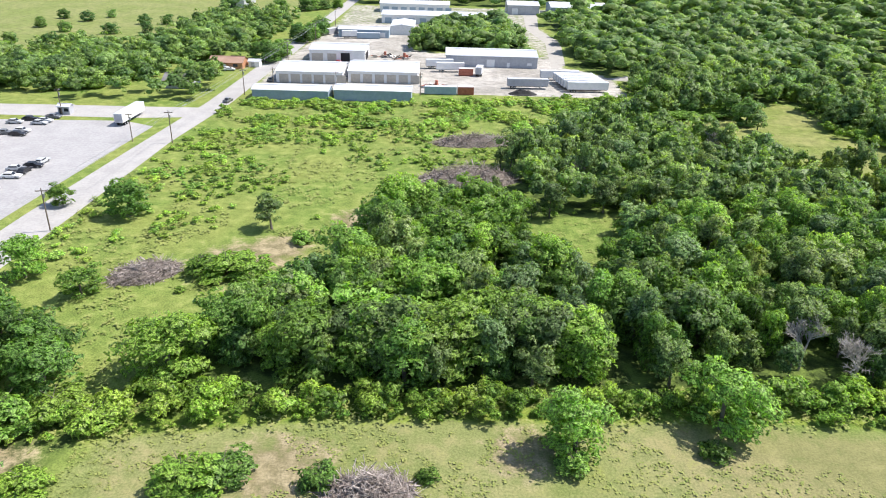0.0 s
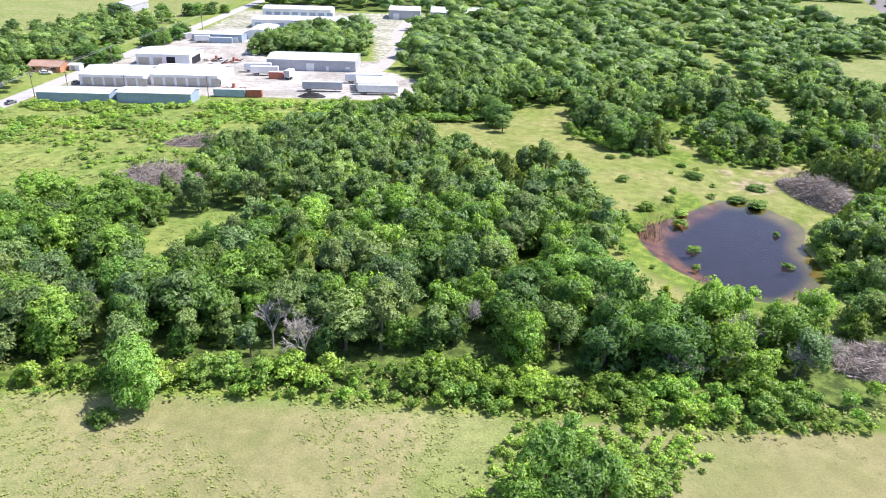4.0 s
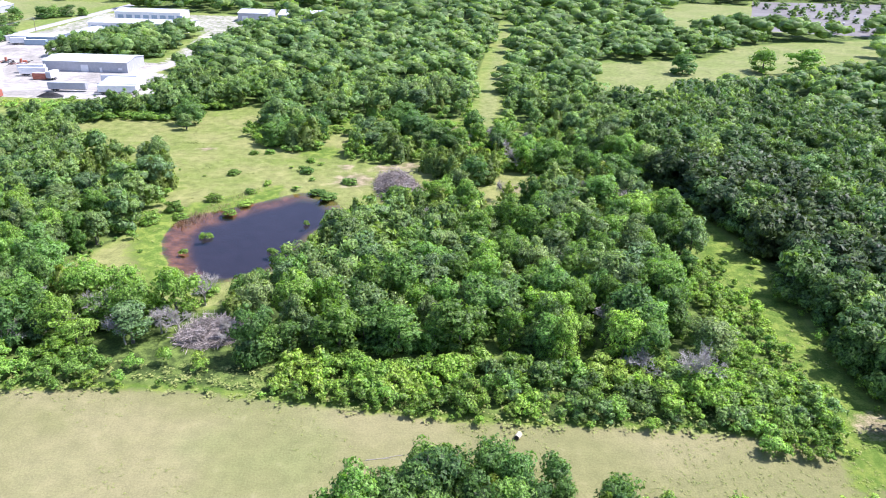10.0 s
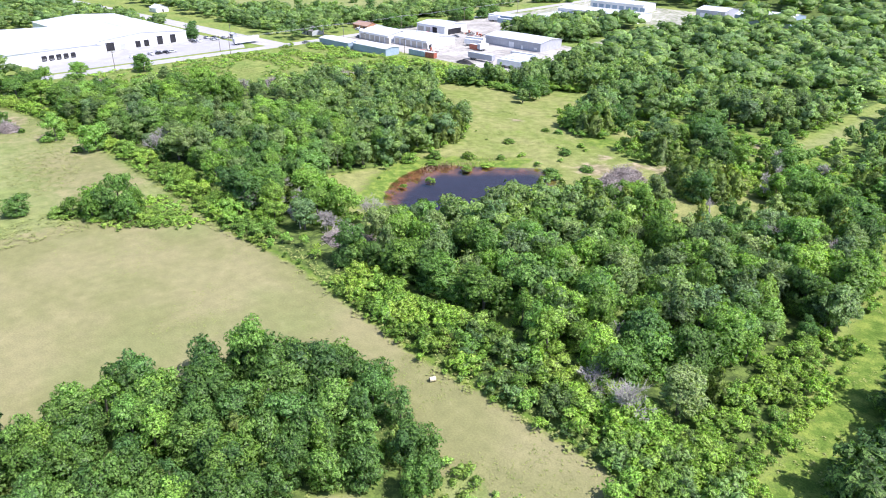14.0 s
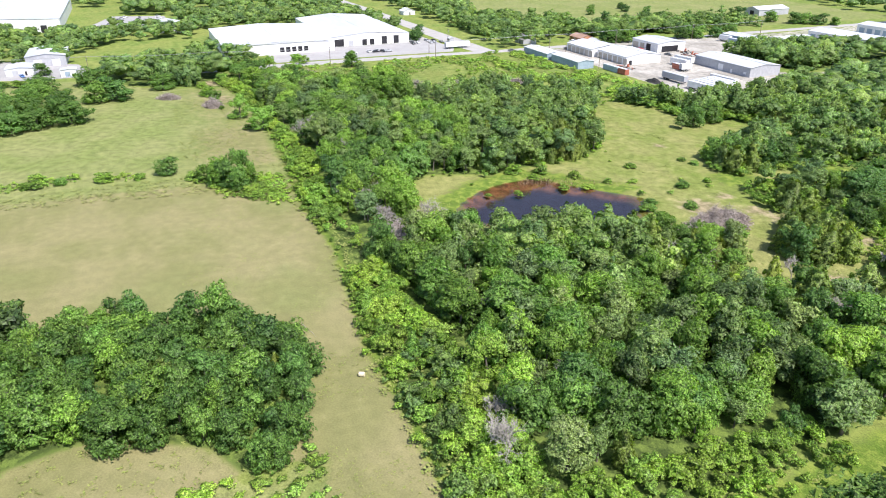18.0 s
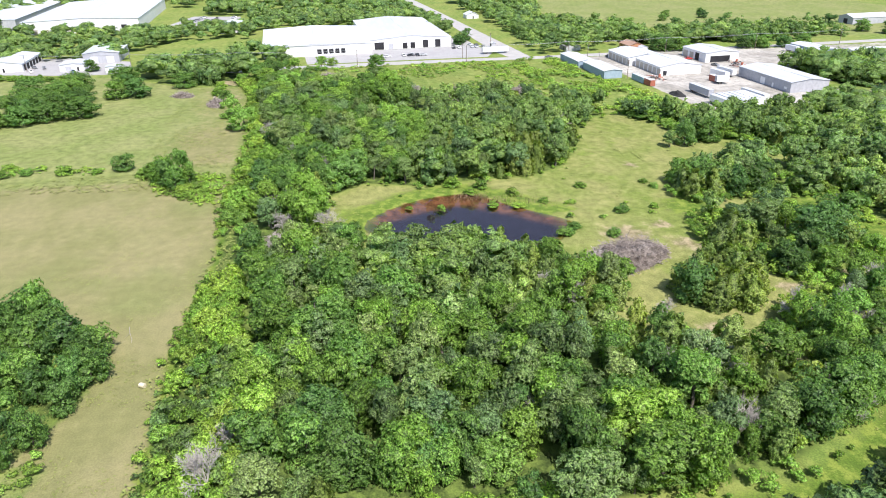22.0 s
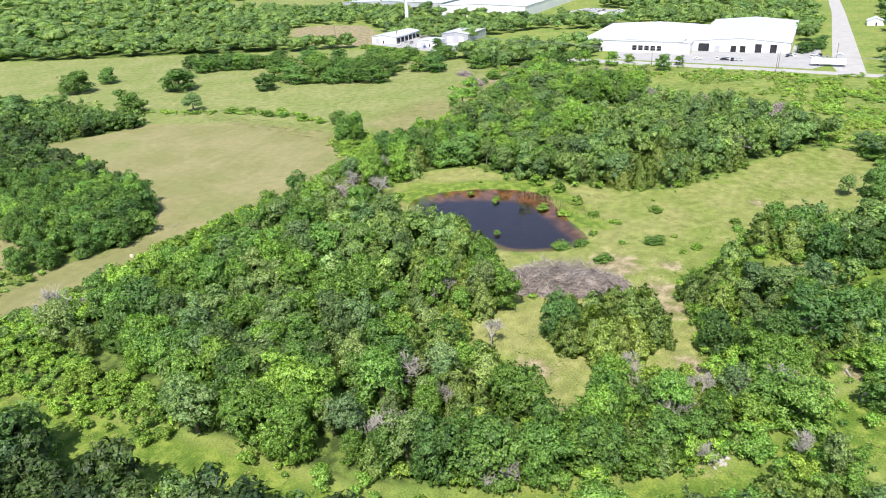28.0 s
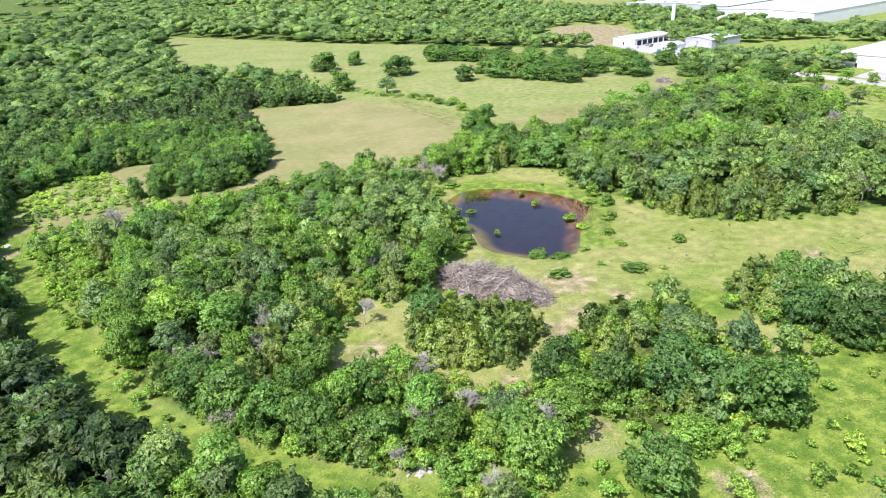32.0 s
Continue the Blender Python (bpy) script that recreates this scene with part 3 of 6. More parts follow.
sheet("yard_road", [(47.7, 318.2), (55.1, 327.3), (61.8, 387.9), (55.6, 437.5), (62, 503.1), (52.8, 503.8), (48.2, 436.9), (53.4, 387.2)], 0.02, CURB, "pale gravel track to the rear yard", "road")
sheet("workshop_lot", [(-162, -72), (-116, -68), (-99, -16), (-98, 8), (-112, 9), (-136, 4), (-160, -30)], 0.02, CONCRETE, "pale dusty yard round the white workshops", "yard")
sheet("worker_lot", [(-352, 20), (-300, 6), (-268, 40), (-282, 62), (-338, 60)], 0.02, CONCRETE, "pale car lot behind the warehouse", "parking lot")
sheet("car_park", CARPARK, 0.02, LOT_GREY, "large pale car park with planted trees", "parking lot")

# ---- trees: prototypes ----
rng = np.random.default_rng(7)
ICO_V, ICO_F = None, None


def ico():
    bm = bmesh.new()
    bmesh.ops.create_icosphere(bm, subdivisions=1, radius=1.0)
    v = np.array([tuple(p.co) for p in bm.verts])
    f = np.array([[q.index for q in p.verts] for p in bm.faces])
    bm.free()
    return v, f


ICO_V, ICO_F = ico()


def unit(n):
    v = rng.normal(size=(n, 3))
    return v / np.linalg.norm(v, axis=1, keepdims=True)


def norm(v):
    return v / (np.linalg.norm(v, axis=1, keepdims=True) + 1e-9)


def leaf_tris(pos, normal, size, soft_way=None, stretch=1.0):
    """One small leaf spray a place, turned about its normal; its shading leans towards soft_way."""
    n = len(pos)
    normal = norm(normal)
    way = normal if soft_way is None else norm(norm(soft_way) + 0.5 * normal * np.sign(np.sum(normal * soft_way, 1, keepdims=True)))
    normal = normal * np.where(np.sum(normal * way, 1, keepdims=True) < 0, -1.0, 1.0)
    side = norm(np.cross(normal, unit(n)))
    up = np.cross(normal, side)
    s = (size * rng.uniform(0.55, 1.45, n))[:, None]
    a = pos + side * s * 0.66 * stretch
    b = pos - side * s * 0.4 * stretch + up * s * 0.46
    c = pos - side * s * 0.4 * stretch - up * s * 0.46
    v = np.stack([a, b, c], 1).reshape(-1, 3)
    return v, np.arange(3 * n).reshape(-1, 3), np.repeat(way, 3, axis=0)


def crown(n_leaf, radius, low, high, n_lobe, leaf, flat=1.0, skirt=0, fill=3, solid=0.7, lobe=(0.2, 0.38)):
    """A broad ragged crown: many lobes of leaf sprays with gaps between them."""
    mid, half = (low + high) / 2, (high - low) / 2
    way = unit(n_lobe)
    way[:, 2] = np.where(way[:, 2] < -0.6, -way[:, 2], way[:, 2])
    lean = 1 + 0.22 * np.sin(np.arctan2(way[:, 1], way[:, 0]) * 2 + rng.uniform(0, 6))
    ctr = way * (rng.uniform(0.5, 0.84, n_lobe) * lean)[:, None] * np.array([radius, radius, half])
    rad = rng.uniform(*lobe, n_lobe) * radius
    ctr[0], rad[0] = (0, 0, half * 0.2), radius * 0.6
    ctr[:, 2] += mid
    for i in range(skirt):
        a = 2 * math.pi * i / skirt + rng.uniform(-0.3, 0.3)
        ctr[i + 1] = (math.cos(a) * radius * 0.58, math.sin(a) * radius * 0.58, rng.uniform(1.0, 2.2))
        rad[i + 1] = radius * rng.uniform(0.3, 0.42)
    shape = np.array([1, 1, 0.75 * flat])
    pick = rng.choice(n_lobe, n_leaf * 2, p=rad ** 2 / np.sum(rad ** 2))
    way = unit(n_leaf * 2)
    way[:, 2] = np.where(way[:, 2] < -0.3, -way[:, 2], way[:, 2])
    pos = ctr[pick] + way * (rad[pick] * rng.uniform(0.72, 1.2, n_leaf * 2))[:, None] * shape
    gap = np.min(np.linalg.norm((pos[:, None] - ctr[None]) / shape, axis=2) / rad[None], axis=1)
    keep = np.nonzero(gap > 0.68)[0][:n_leaf]
    pos, way = pos[keep], way[keep]
    heart = np.array([0, 0, low + 0.35 * (high - low)])
    out = norm(0.9 * way + 0.5 * norm(pos - heart) + np.array([0, 0, 0.2]))
    v, f, nv = leaf_tris(pos, way + 0.75 * unit(len(pos)) + np.array([0, 0, 0.3]), leaf, out)
    core = np.argsort(-rad)[:max(2, n_lobe // fill)]
    rad, ctr, n_lobe = rad[core], ctr[core], len(core)
    cv = (ICO_V[None] * (rad * solid)[:, None, None] * shape + ctr[:, None]).reshape(-1, 3)
    cn = norm(np.tile(ICO_V, (n_lobe, 1)) + 0.5 * norm(cv - heart))
    cf = (ICO_F[None] + (len(ICO_V) * np.arange(n_lobe))[:, None, None]).reshape(-1, 3) + len(v)
    return np.concatenate([v, cv]), np.concatenate([f, cf]), np.concatenate([nv, cn])


def cone_crown(n_leaf, radius, low, high, leaf):
    """A cedar: a ragged cone of upswept sprays gathered in tufts."""
    n_tuft = max(24, n_leaf // 14)
    tt = 1 - rng.uniform(0, 1, n_tuft) ** 0.72
    ta = rng.uniform(0, 2 * math.pi, n_tuft)
    turn = rng.uniform(0, 6, 3)
    rag = 1 + 0.14 * np.sin(ta * 5 + tt * 9 + turn[0]) + 0.14 * np.sin(ta * 3 - tt * 13 + turn[1]) + 0.12 * np.sin(ta * 2 + turn[2])
    tr = radius * np.sqrt(1 - tt ** 1.7) * (0.8 + 0.2 * np.minimum(1, tt / 0.2)) * rag * rng.uniform(0.72, 1.06, n_tuft)
    tuft = np.stack([tr * np.cos(ta), tr * np.sin(ta), low + tt * (high - low)], 1)
    pick = rng.integers(0, n_tuft, n_leaf)
    away = unit(n_leaf)
    pos = tuft[pick] + away * (rng.uniform(0.15, 1.0, n_leaf) * 0.2 * radius)[:, None] * np.array([1, 1, 1.3])
    pos[:, 2] = np.maximum(pos[:, 2], low)
    out = np.stack([np.cos(ta[pick]), np.sin(ta[pick]), np.full(n_leaf, 0.55)], 1)
    v, f, nv = leaf_tris(pos, out + 0.9 * unit(n_leaf), leaf, norm(out) + 0.7 * away, 1.35)
    k = 9
    a = np.arange(k) * 2 * math.pi / k
    core = [np.stack([radius * s * np.cos(a), radius * s * np.sin(a), np.full(k, low + z * (high - low))], 1) for s, z in ((0.62, 0.0), (0.62, 0.45), (0.2, 0.9))]
    cn = np.tile(norm(np.stack([np.cos(a), np.sin(a), np.full(k, 0.5)], 1)), (3, 1))
    cf = []
    for j in range(2):
        for i in range(k):
            p, q = j * k + i, j * k + (i + 1) % k
            cf += [(p, q, q + k), (p, q + k, p + k)]
    return np.concatenate([v, *core]), np.concatenate([f, np.array(cf) + len(v)]), np.concatenate([nv, cn])


def trunk_mesh(height, r, seed, limbs=5):
    pick = random.Random(seed)
    bm = bmesh.new()
    bend = Vector((pick.uniform(-0.3, 0.3), pick.uniform(-0.3, 0.3), height * 0.4))
    top = Vector((pick.uniform(-0.5, 0.5), pick.uniform(-0.5, 0.5), height * 0.72))
    rod(bm, (0, 0, -0.2), (0, 0, 0.25), r * 1.5, r * 1.08, 7)
    rod(bm, (0, 0, 0.25), bend, r * 1.08, r * 0.75, 7)
    rod(bm, bend, top, r * 0.75, r * 0.3, 6)
    for i in range(limbs):
        a = i * 2 * math.pi / limbs + pick.uniform(-0.4, 0.4)
        start = bend.lerp(top, pick.uniform(0.0, 0.7))
        rod(bm, start, start + Vector((math.cos(a) * height * 0.22, math.sin(a) * height * 0.22, height * pick.uniform(0.14, 0.24))), r * 0.4, r * 0.1, 4)
    return bm_mesh("trunk", bm, BARK)


def bare_mesh(height, seed, spread=1.0):
    """A leafless tree: a stem that forks again and again."""
    pick = random.Random(seed)
    bm = bmesh.new()

    def grow(p, d, length, r, level):
        q = p + d * length
        rod(bm, p, q, r, r * 0.62, 3 if level > 1 else 5)
        if level == 4:
            for _ in range(3):
                e = (d + Vector((pick.uniform(-1, 1), pick.uniform(-1, 1), pick.uniform(-0.5, 0.6)))).normalized() * length * 0.9
                s = p.lerp(q, pick.uniform(0.2, 1.0))
                w = Vector((-e.y, e.x, 0.02)).normalized() * 0.018
                bm.faces.new((bm.verts.new(s - w), bm.verts.new(s + w), bm.verts.new(s + e)))
            return
        for _ in range(4 if level else 6):
            e = (d + Vector((pick.uniform(-1, 1), pick.uniform(-1, 1), pick.uniform(-0.4, 0.5))) * 0.95 * spread).normalized()
            grow(p.lerp(q, pick.uniform(0.55, 1.0)), e, length * pick.uniform(0.55, 0.8), r * 0.6, level + 1)

    grow(Vector((0, 0, -0.2)), Vector((pick.uniform(-0.1, 0.1), pick.uniform(-0.1, 0.1), 1)).normalized(), height * 0.34, 0.15, 0)
    return bm_mesh("branches", bm, DEAD)


def make_tree(name, crown_me, trunk_me, label, category, group):
    root = new(name)
    root.empty_display_size = 0.5
    tagged(root, label, category, group)
    part("trunk", trunk_me, None, root)
    part("crown", crown_me, None, root)
    return root


NEAR, MID, LOW, FAR = {}, {}, {}, {}


def protos():
    """Crown arrays by kind and fineness; ten metres high before scaling."""
    for i in range(6):
        NEAR.setdefault("elm", []).append(crown(1320, 4.2, 0.5, 9.6, 34 + 3 * i, 0.57, 1.0, 5))
        LOW.setdefault("elm", []).append(crown(190, 4.2, 0.7, 9.6, 16, 1.0, fill=2, solid=0.86, lobe=(0.24, 0.4)))
    for i in range(5):
        NEAR.setdefault("oak", []).append(crown(1320, 4.6, -0.6, 9.3, 40 + 3 * i, 0.61, 0.95, 9))
        NEAR.setdefault("hackberry", []).append(crown(1250, 3.7, 0.5, 9.8, 30, 0.53, 1.1))
        NEAR.setdefault("cedar", []).append(cone_crown(1150, 3.2, 0.1, 9.8, 0.58))
        NEAR.setdefault("shrub", []).append(crown(560, 4.4, -1.2, 7.6, 14, 0.95, 0.9, 5))
        MID.setdefault("oak", []).append(crown(640, 4.6, -0.5, 9.3, 26, 0.82, 0.95, 7, 2, 0.8))
        LOW.setdefault("oak", []).append(crown(180, 4.7, -0.4, 9.3, 18, 1.05, 0.9, 6, 2, 0.86, (0.24, 0.4)))
        LOW.setdefault("hackberry", []).append(crown(190, 3.7, 0.7, 9.8, 14, 0.95, 1.1, fill=2, solid=0.86, lobe=(0.24, 0.4)))
        LOW.setdefault("cedar", []).append(cone_crown(400, 3.2, 0.1, 9.8, 1.0))
        LOW.setdefault("shrub", []).append(crown(190, 4.4, -0.8, 7.6, 11, 1.05, 0.9, fill=3, solid=0.8))
        FAR.setdefault("shrub", []).append(crown(100, 4.4, -0.8, 7.6, 8, 1.3, 0.9, fill=3, solid=0.82))
        FAR.setdefault("oak", []).append(crown(40, 4.8, 0.6, 9.6, 6, 1.7, 0.95, fill=1, solid=0.95, lobe=(0.34, 0.5)))
        FAR.setdefault("rim", []).append(crown(22, 4.8, 0.6, 9.6, 3, 2.2, 0.95, fill=1, solid=1.0, lobe=(0.45, 0.6)))


protos()
KIND = {
    "elm": ("elm_tree", LEAF_ELM, "leafy green elm tree in the woods", "trees of the woods"),
    "oak": ("oak_tree", LEAF_OAK, "dark green broad-crowned oak tree", "trees of the woods"),
    "hackberry": ("hackberry_tree", LEAF_GREY, "grey-green hackberry tree in the woods", "trees of the woods"),
    "cedar": ("cedar_tree", LEAF_CEDAR, "dark conical red cedar tree", "cedars"),
    "shrub": ("shrub", LEAF_SHRUB, "bright green leafy shrub in the grass", "shrubs"),
}
MESHES = {k: [tri_mesh("crown", v, f, [KIND[k][1]], normals=n) for v, f, n in NEAR[k]] for k in KIND}
TRUNKS = {k: [trunk_mesh(10, 0.26 if k != "shrub" else 0.12, 40 + i, 5 if k != "cedar" else 0) for i in range(2)] for k in KIND}
FIRST = {}
COUNT = {}


def plant(kind, x, y, height, width=1.0, label=""):
    """A tree or shrub of its own, with trunk and crown."""
    i = int(rng.integers(len(MESHES[kind])))
    s = height / 10.0
    oval = rng.uniform(0.84, 1.18)
    m = Matrix.Translation((x, y, -0.45 if depth_in(POND, x, y) > -1 else 0)) @ Matrix.Rotation(rng.uniform(0, 6.28), 4, "Z") @ Matrix.Rotation(rng.uniform(0, 0.1), 4, "X") @ Matrix.Diagonal((s * width * oval, s * width / oval, s, 1))
    name, _, text, group = KIND[kind]
    if (kind, i) not in FIRST:
        root = make_tree(name, MESHES[kind][i], TRUNKS[kind][i % 2], text, kind if kind == "shrub" else "tree", group)
        root.matrix_basis = m
        FIRST[kind, i] = root
    else:
        src = FIRST[kind, i]
        keep = src.matrix_basis.copy()
        src.matrix_basis = Matrix()
        root = copy_thing(src, m)
        src.matrix_basis = keep
    if label:
        root["label"] = label
    COUNT[kind] = COUNT.get(kind, 0) + 1
    return root


# ---- planting ----
def cast(x0, x1, y0, y1, gap, jitter=0.5):
    """Loose hexagonal spread of places."""
    out = []
    ny = int((y1 - y0) / (gap * 0.87))
    nx = int((x1 - x0) / gap)
    for j in range(ny):
        xs = x0 + (np.arange(nx) + 0.5 * (j % 2)) * gap
        ys = np.full(nx, y0 + j * gap * 0.87)
        out.append(np.stack([xs, ys], 1))
    p = np.concatenate(out)
    return p + rng.uniform(-jitter, jitter, p.shape) * gap


HEART = [(-20, 105), (60, 98), (140, 92), (205, 35), (215, -10), (235, 60), (235, 110), (280, 120), (245, 165), (212, 185)]
CLEARED = [(183, 167.5, 7, 14), (155, 88, 9, 8), (7, 170, 15, 10), (9.5, 202, 15, 6)]


def on_pile(x, y):
    return any(((x - cx) / rx) ** 2 + ((y - cy) / ry) ** 2 < 1 for cx, cy, rx, ry in CLEARED)


def heart_distance(x, y):
    best = np.full(np.shape(x), 1e9)
    for (ax, ay), (bx, by) in zip(HEART, HEART[1:]):
        ux, uy = bx - ax, by - ay
        s = np.clip(((x - ax) * ux + (y - ay) * uy) / (ux * ux + uy * uy), 0, 1)
        best = np.minimum(best, np.hypot(x - ax - s * ux, y - ay - s * uy))
    return best


def free(p, margin):
    ok = np.ones(len(p), bool)
    for poly in OPEN:
        ok &= depth_in(poly, p[:, 0], p[:, 1]) < -margin
    return ok


JOIN = {key: [[], [], 0, []] for key in ("woods", "brush", "thicket", "oak_woods", "live_oak_woods", "weeds")}


def joined(stock, arr, x, y, sx, sz, z=0.0):
    if stock in ("brush", "thicket") and on_pile(x, y):
        return
    v, f, nv = arr
    a = rng.uniform(0, 6.28)
    c, s = math.cos(a), math.sin(a)
    w = np.empty_like(v)
    w[:, 0] = (v[:, 0] * c - v[:, 1] * s) * sx + x
    w[:, 1] = (v[:, 0] * s + v[:, 1] * c) * sx + y
    w[:, 2] = v[:, 2] * sz + z
    st = JOIN[stock]
    m = np.stack([(nv[:, 0] * c - nv[:, 1] * s), (nv[:, 0] * s + nv[:, 1] * c), nv[:, 2]], 1)
    st[0].append(w)
    st[1].append(f + st[2])
    st[2] += len(v)
    st[3].append(m)


def kind_at(x, y):
    """Which tree grows where."""
    n = noise.noise(Vector((x * 0.03, y * 0.03, 0.5)))
    u = rng.uniform()
    cedar = 0.07 if x < 255 else 0.0
    if 165 < x < 242 and 140 < y < 225:
        cedar = 0.4
    elif 85 < x < 125 and 165 < y < 215:
        cedar = 0.55
    elif 120 < x < 160 and 80 < y < 105:
        cedar = 0.35
    if u < cedar:
        return "cedar"
    u = rng.uniform() + 0.35 * n
    if x > 262 or y < 60:
        return "oak" if u < 0.85 else "elm"
    return "elm" if u < 0.48 else "oak" if u < 0.74 else "hackberry"


def tree_height(x, y):
    h = rng.uniform(5.8, 12.2)
    if x > 262:
        h = rng.uniform(9.5, 13.5)
    elif y < 62:
        h = rng.uniform(6.8, 9.4)
    return h


def grove_at(x, y):
    return 130 < x < 225 and y < 60


def edge_depth(p):
    d = np.full(len(p), -1e9)
    for poly in OPEN:
        d = np.maximum(d, depth_in(poly, p[:, 0], p[:, 1]))
    return d


def woods():
    p = cast(-60, 340, -110, 300, 5.1)
    p = p[(edge_depth(p) < -2.0) & (p[:, 1] > -100)]
    strip = (p[:, 1] < fence_y(p[:, 0]) + hedge_width(p[:, 0]) + 2.0) & (p[:, 1] > fence_y(p[:, 0]) - 8) & (p[:, 0] < 262)
    p = p[~strip]
    p = p[(p[:, 0] < 258) & (p[:, 1] < 165) | (depth_in(LANE, p[:, 0], p[:, 1]) < -1.6)]
    grove = (p[:, 1] < 60) & (p[:, 0] < 240)
    p = p[~grove | (edge_depth(p) < -1.8)]
    p = p[~((p[:, 0] > 247 + 0.09 * (p[:, 1] - 58)) & (p[:, 0] < 263) & (p[:, 1] > 58) & (p[:, 1] < 125))]
    p = np.array([q for q in p if not on_pile(*q) and rng.uniform() > 0.06])
    order = np.argsort(heart_distance(p[:, 0], p[:, 1]))
    for x, y in p[order]:
        kind = kind_at(x, y)
        h = tree_height(x, y)
        d = heart_distance(x, y)
        w = rng.uniform(0.66, 1.14)
        if 163 < x < 238 and 199 < y < 248:
            h *= rng.uniform(0.55, 0.85)
            if rng.uniform() < 0.22:
                continue
        elif x < 222 and y > 203 and x > 128 and y < 260 and rng.uniform() < 0.2:
            kind, h, w = "shrub", rng.uniform(3, 5.5), 1.3
        if -8 < x < 21 and 146 < y < 166:
            h *= 0.5
        if kind == "cedar":
            h *= rng.uniform(0.65, 0.9)
            w *= 1.15
        if COUNT.get(kind, 0) < 275 and d < 150 and (x < 259 or y > 240):
            plant(kind, x, y, h, w)
        else:
            close = (255 < x < 320 and 0 < y < 245) or (y < 60 and 150 < x < 262 and y > -40)
            stock = MID["oak"] if close else LOW[kind]
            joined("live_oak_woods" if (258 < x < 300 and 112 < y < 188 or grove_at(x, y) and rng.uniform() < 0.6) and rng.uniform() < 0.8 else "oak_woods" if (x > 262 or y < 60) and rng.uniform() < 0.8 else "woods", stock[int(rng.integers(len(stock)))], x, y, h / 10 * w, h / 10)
    # understory along the woods' edges
    p = cast(-60, 300, 60, 290, 3.6)
    d = edge_depth(p)
    p = p[(d < 0.6) & (d > -5.0) & (p[:, 1] > fence_y(p[:, 0]) + 8)]
    for x, y in p:
        if rng.uniform() < 0.6 + 0.9 * noise.noise(Vector((x * 0.07, y * 0.07, 5.0))):
            h = rng.uniform(0.8, 3.4)
            joined("brush", LOW["shrub"][int(rng.integers(5))], x, y, h / 10 * 1.3, h / 8)
    p = cast(126, 246, 186, 246, 2.9)
    d = edge_depth(p)
    for (x, y), e in zip(p, d):
        if e < 0.8 and rng.uniform() < 0.85 + 0.6 * noise.noise(Vector((x * 0.08, y * 0.08, 8.0))):
            h = rng.uniform(1.0, 4.0)
            joined("brush", LOW["shrub"][int(rng.integers(5))], x, y, h / 10 * 1.3, h / 8)
    for x, y in cast(246, 265, 62, 128, 2.1):
        if rng.uniform() < 0.93 and x > 246 + 0.09 * (y - 58) and x < 262 + rng.uniform(-2.0, 1.0):
            h = rng.uniform(1.4, 3.8) * (1.0 if x < 255 else 0.65)
            joined("brush", LOW["shrub"][int(rng.integers(5))], x, y, h / 10 * 1.3, h / 8)
    # the wide woods round about, on the sides where the land is open to view
    p = np.concatenate([cast(-340, 420, -300, 480, 9.6, 0.85), cast(-720, 720, -720, 900, 16.5, 0.9)])
    inner = (p[:, 0] > -340) & (p[:, 0] < 420) & (p[:, 1] > -300) & (p[:, 1] < 480)
    first = np.arange(len(p)) < len(cast(-340, 420, -300, 480, 9.6))
    p = p[inner == first]
    core = (p[:, 0] > -60) & (p[:, 0] < 340) & (p[:, 1] > -100) & (p[:, 1] < 300)
    land = (p[:, 0] < np.where(p[:, 1] < 60, 270, 300 + 0.65 * (p[:, 1] - 60))) & (p[:, 0] > -720)
    p = p[~core & land & (np.hypot(p[:, 0] - 130, p[:, 1] - 120) < 840)]
    p = p[free(p, 2.5)]
    for x, y in p:
        n = noise.noise(Vector((x * 0.012, y * 0.012, 3.5)))
        west = x < -86
        if west and y > 215 and n < (0.12 if y > 345 else -0.3):
            if rng.uniform() > 0.06:
                continue
        if west and y < 215 and n < -0.5:
            continue
        h = rng.uniform(7.0, 13.0) * (0.85 if west else 1.0)
        near = math.hypot(x - 230, y - 150) < 165
        arr = LOW["oak"][int(rng.integers(5))] if near else FAR["oak" if abs(x - 40) < 380 and abs(y - 90) < 390 else "rim"][int(rng.integers(5))]
        joined("oak_woods" if (x > 262 and y < 260) or (x > 60 and y < -20 and rng.uniform() < 0.45) else "woods", arr, x, y, h / 10 * rng.uniform(0.95, 1.4) * (1.08 if abs(x - 40) < 380 and abs(y - 90) < 390 else 1.6), h / 10 * (1.0 if abs(x - 40) < 380 and abs(y - 90) < 390 else 1.25))
    for x0, x1, y0, y1, gap, odds in ((-190, -87, 250, 345, 8.0, 0.75), (-140, -84, 335, 470, 9.0, 0.8), (-150, -90, 236, 256, 7.0, 0.6), (430, 640, 520, 740, 16.0, 0.6), (340, 430, 440, 560, 12.0, 0.7)):
        for x, y in cast(x0, x1, y0, y1, gap):
            if rng.uniform() < odds and not inside(HOUSE_LAWN, x, y) and not inside(SIDE_ROAD, x, y) and not inside(ROAD_MARGIN, x, y) and not (inside(GOLF, x, y) or inside(GOLF_FAR, x, y)):
                h = rng.uniform(7, 11) if x < 300 else rng.uniform(5, 8)
                joined("woods", LOW["oak"][int(rng.integers(5))], x, y, h / 10 * rng.uniform(0.9, 1.3), h / 10)
    for x, y in cast(-1500, 150, -1500, 600, 30.0, 0.9):
        if 840 < math.hypot(x - 130, y - 120) < 1550 and noise.noise(Vector((x * 0.004, y * 0.004, 9.0))) > -0.22:
            s = rng.uniform(2.2, 3.6)
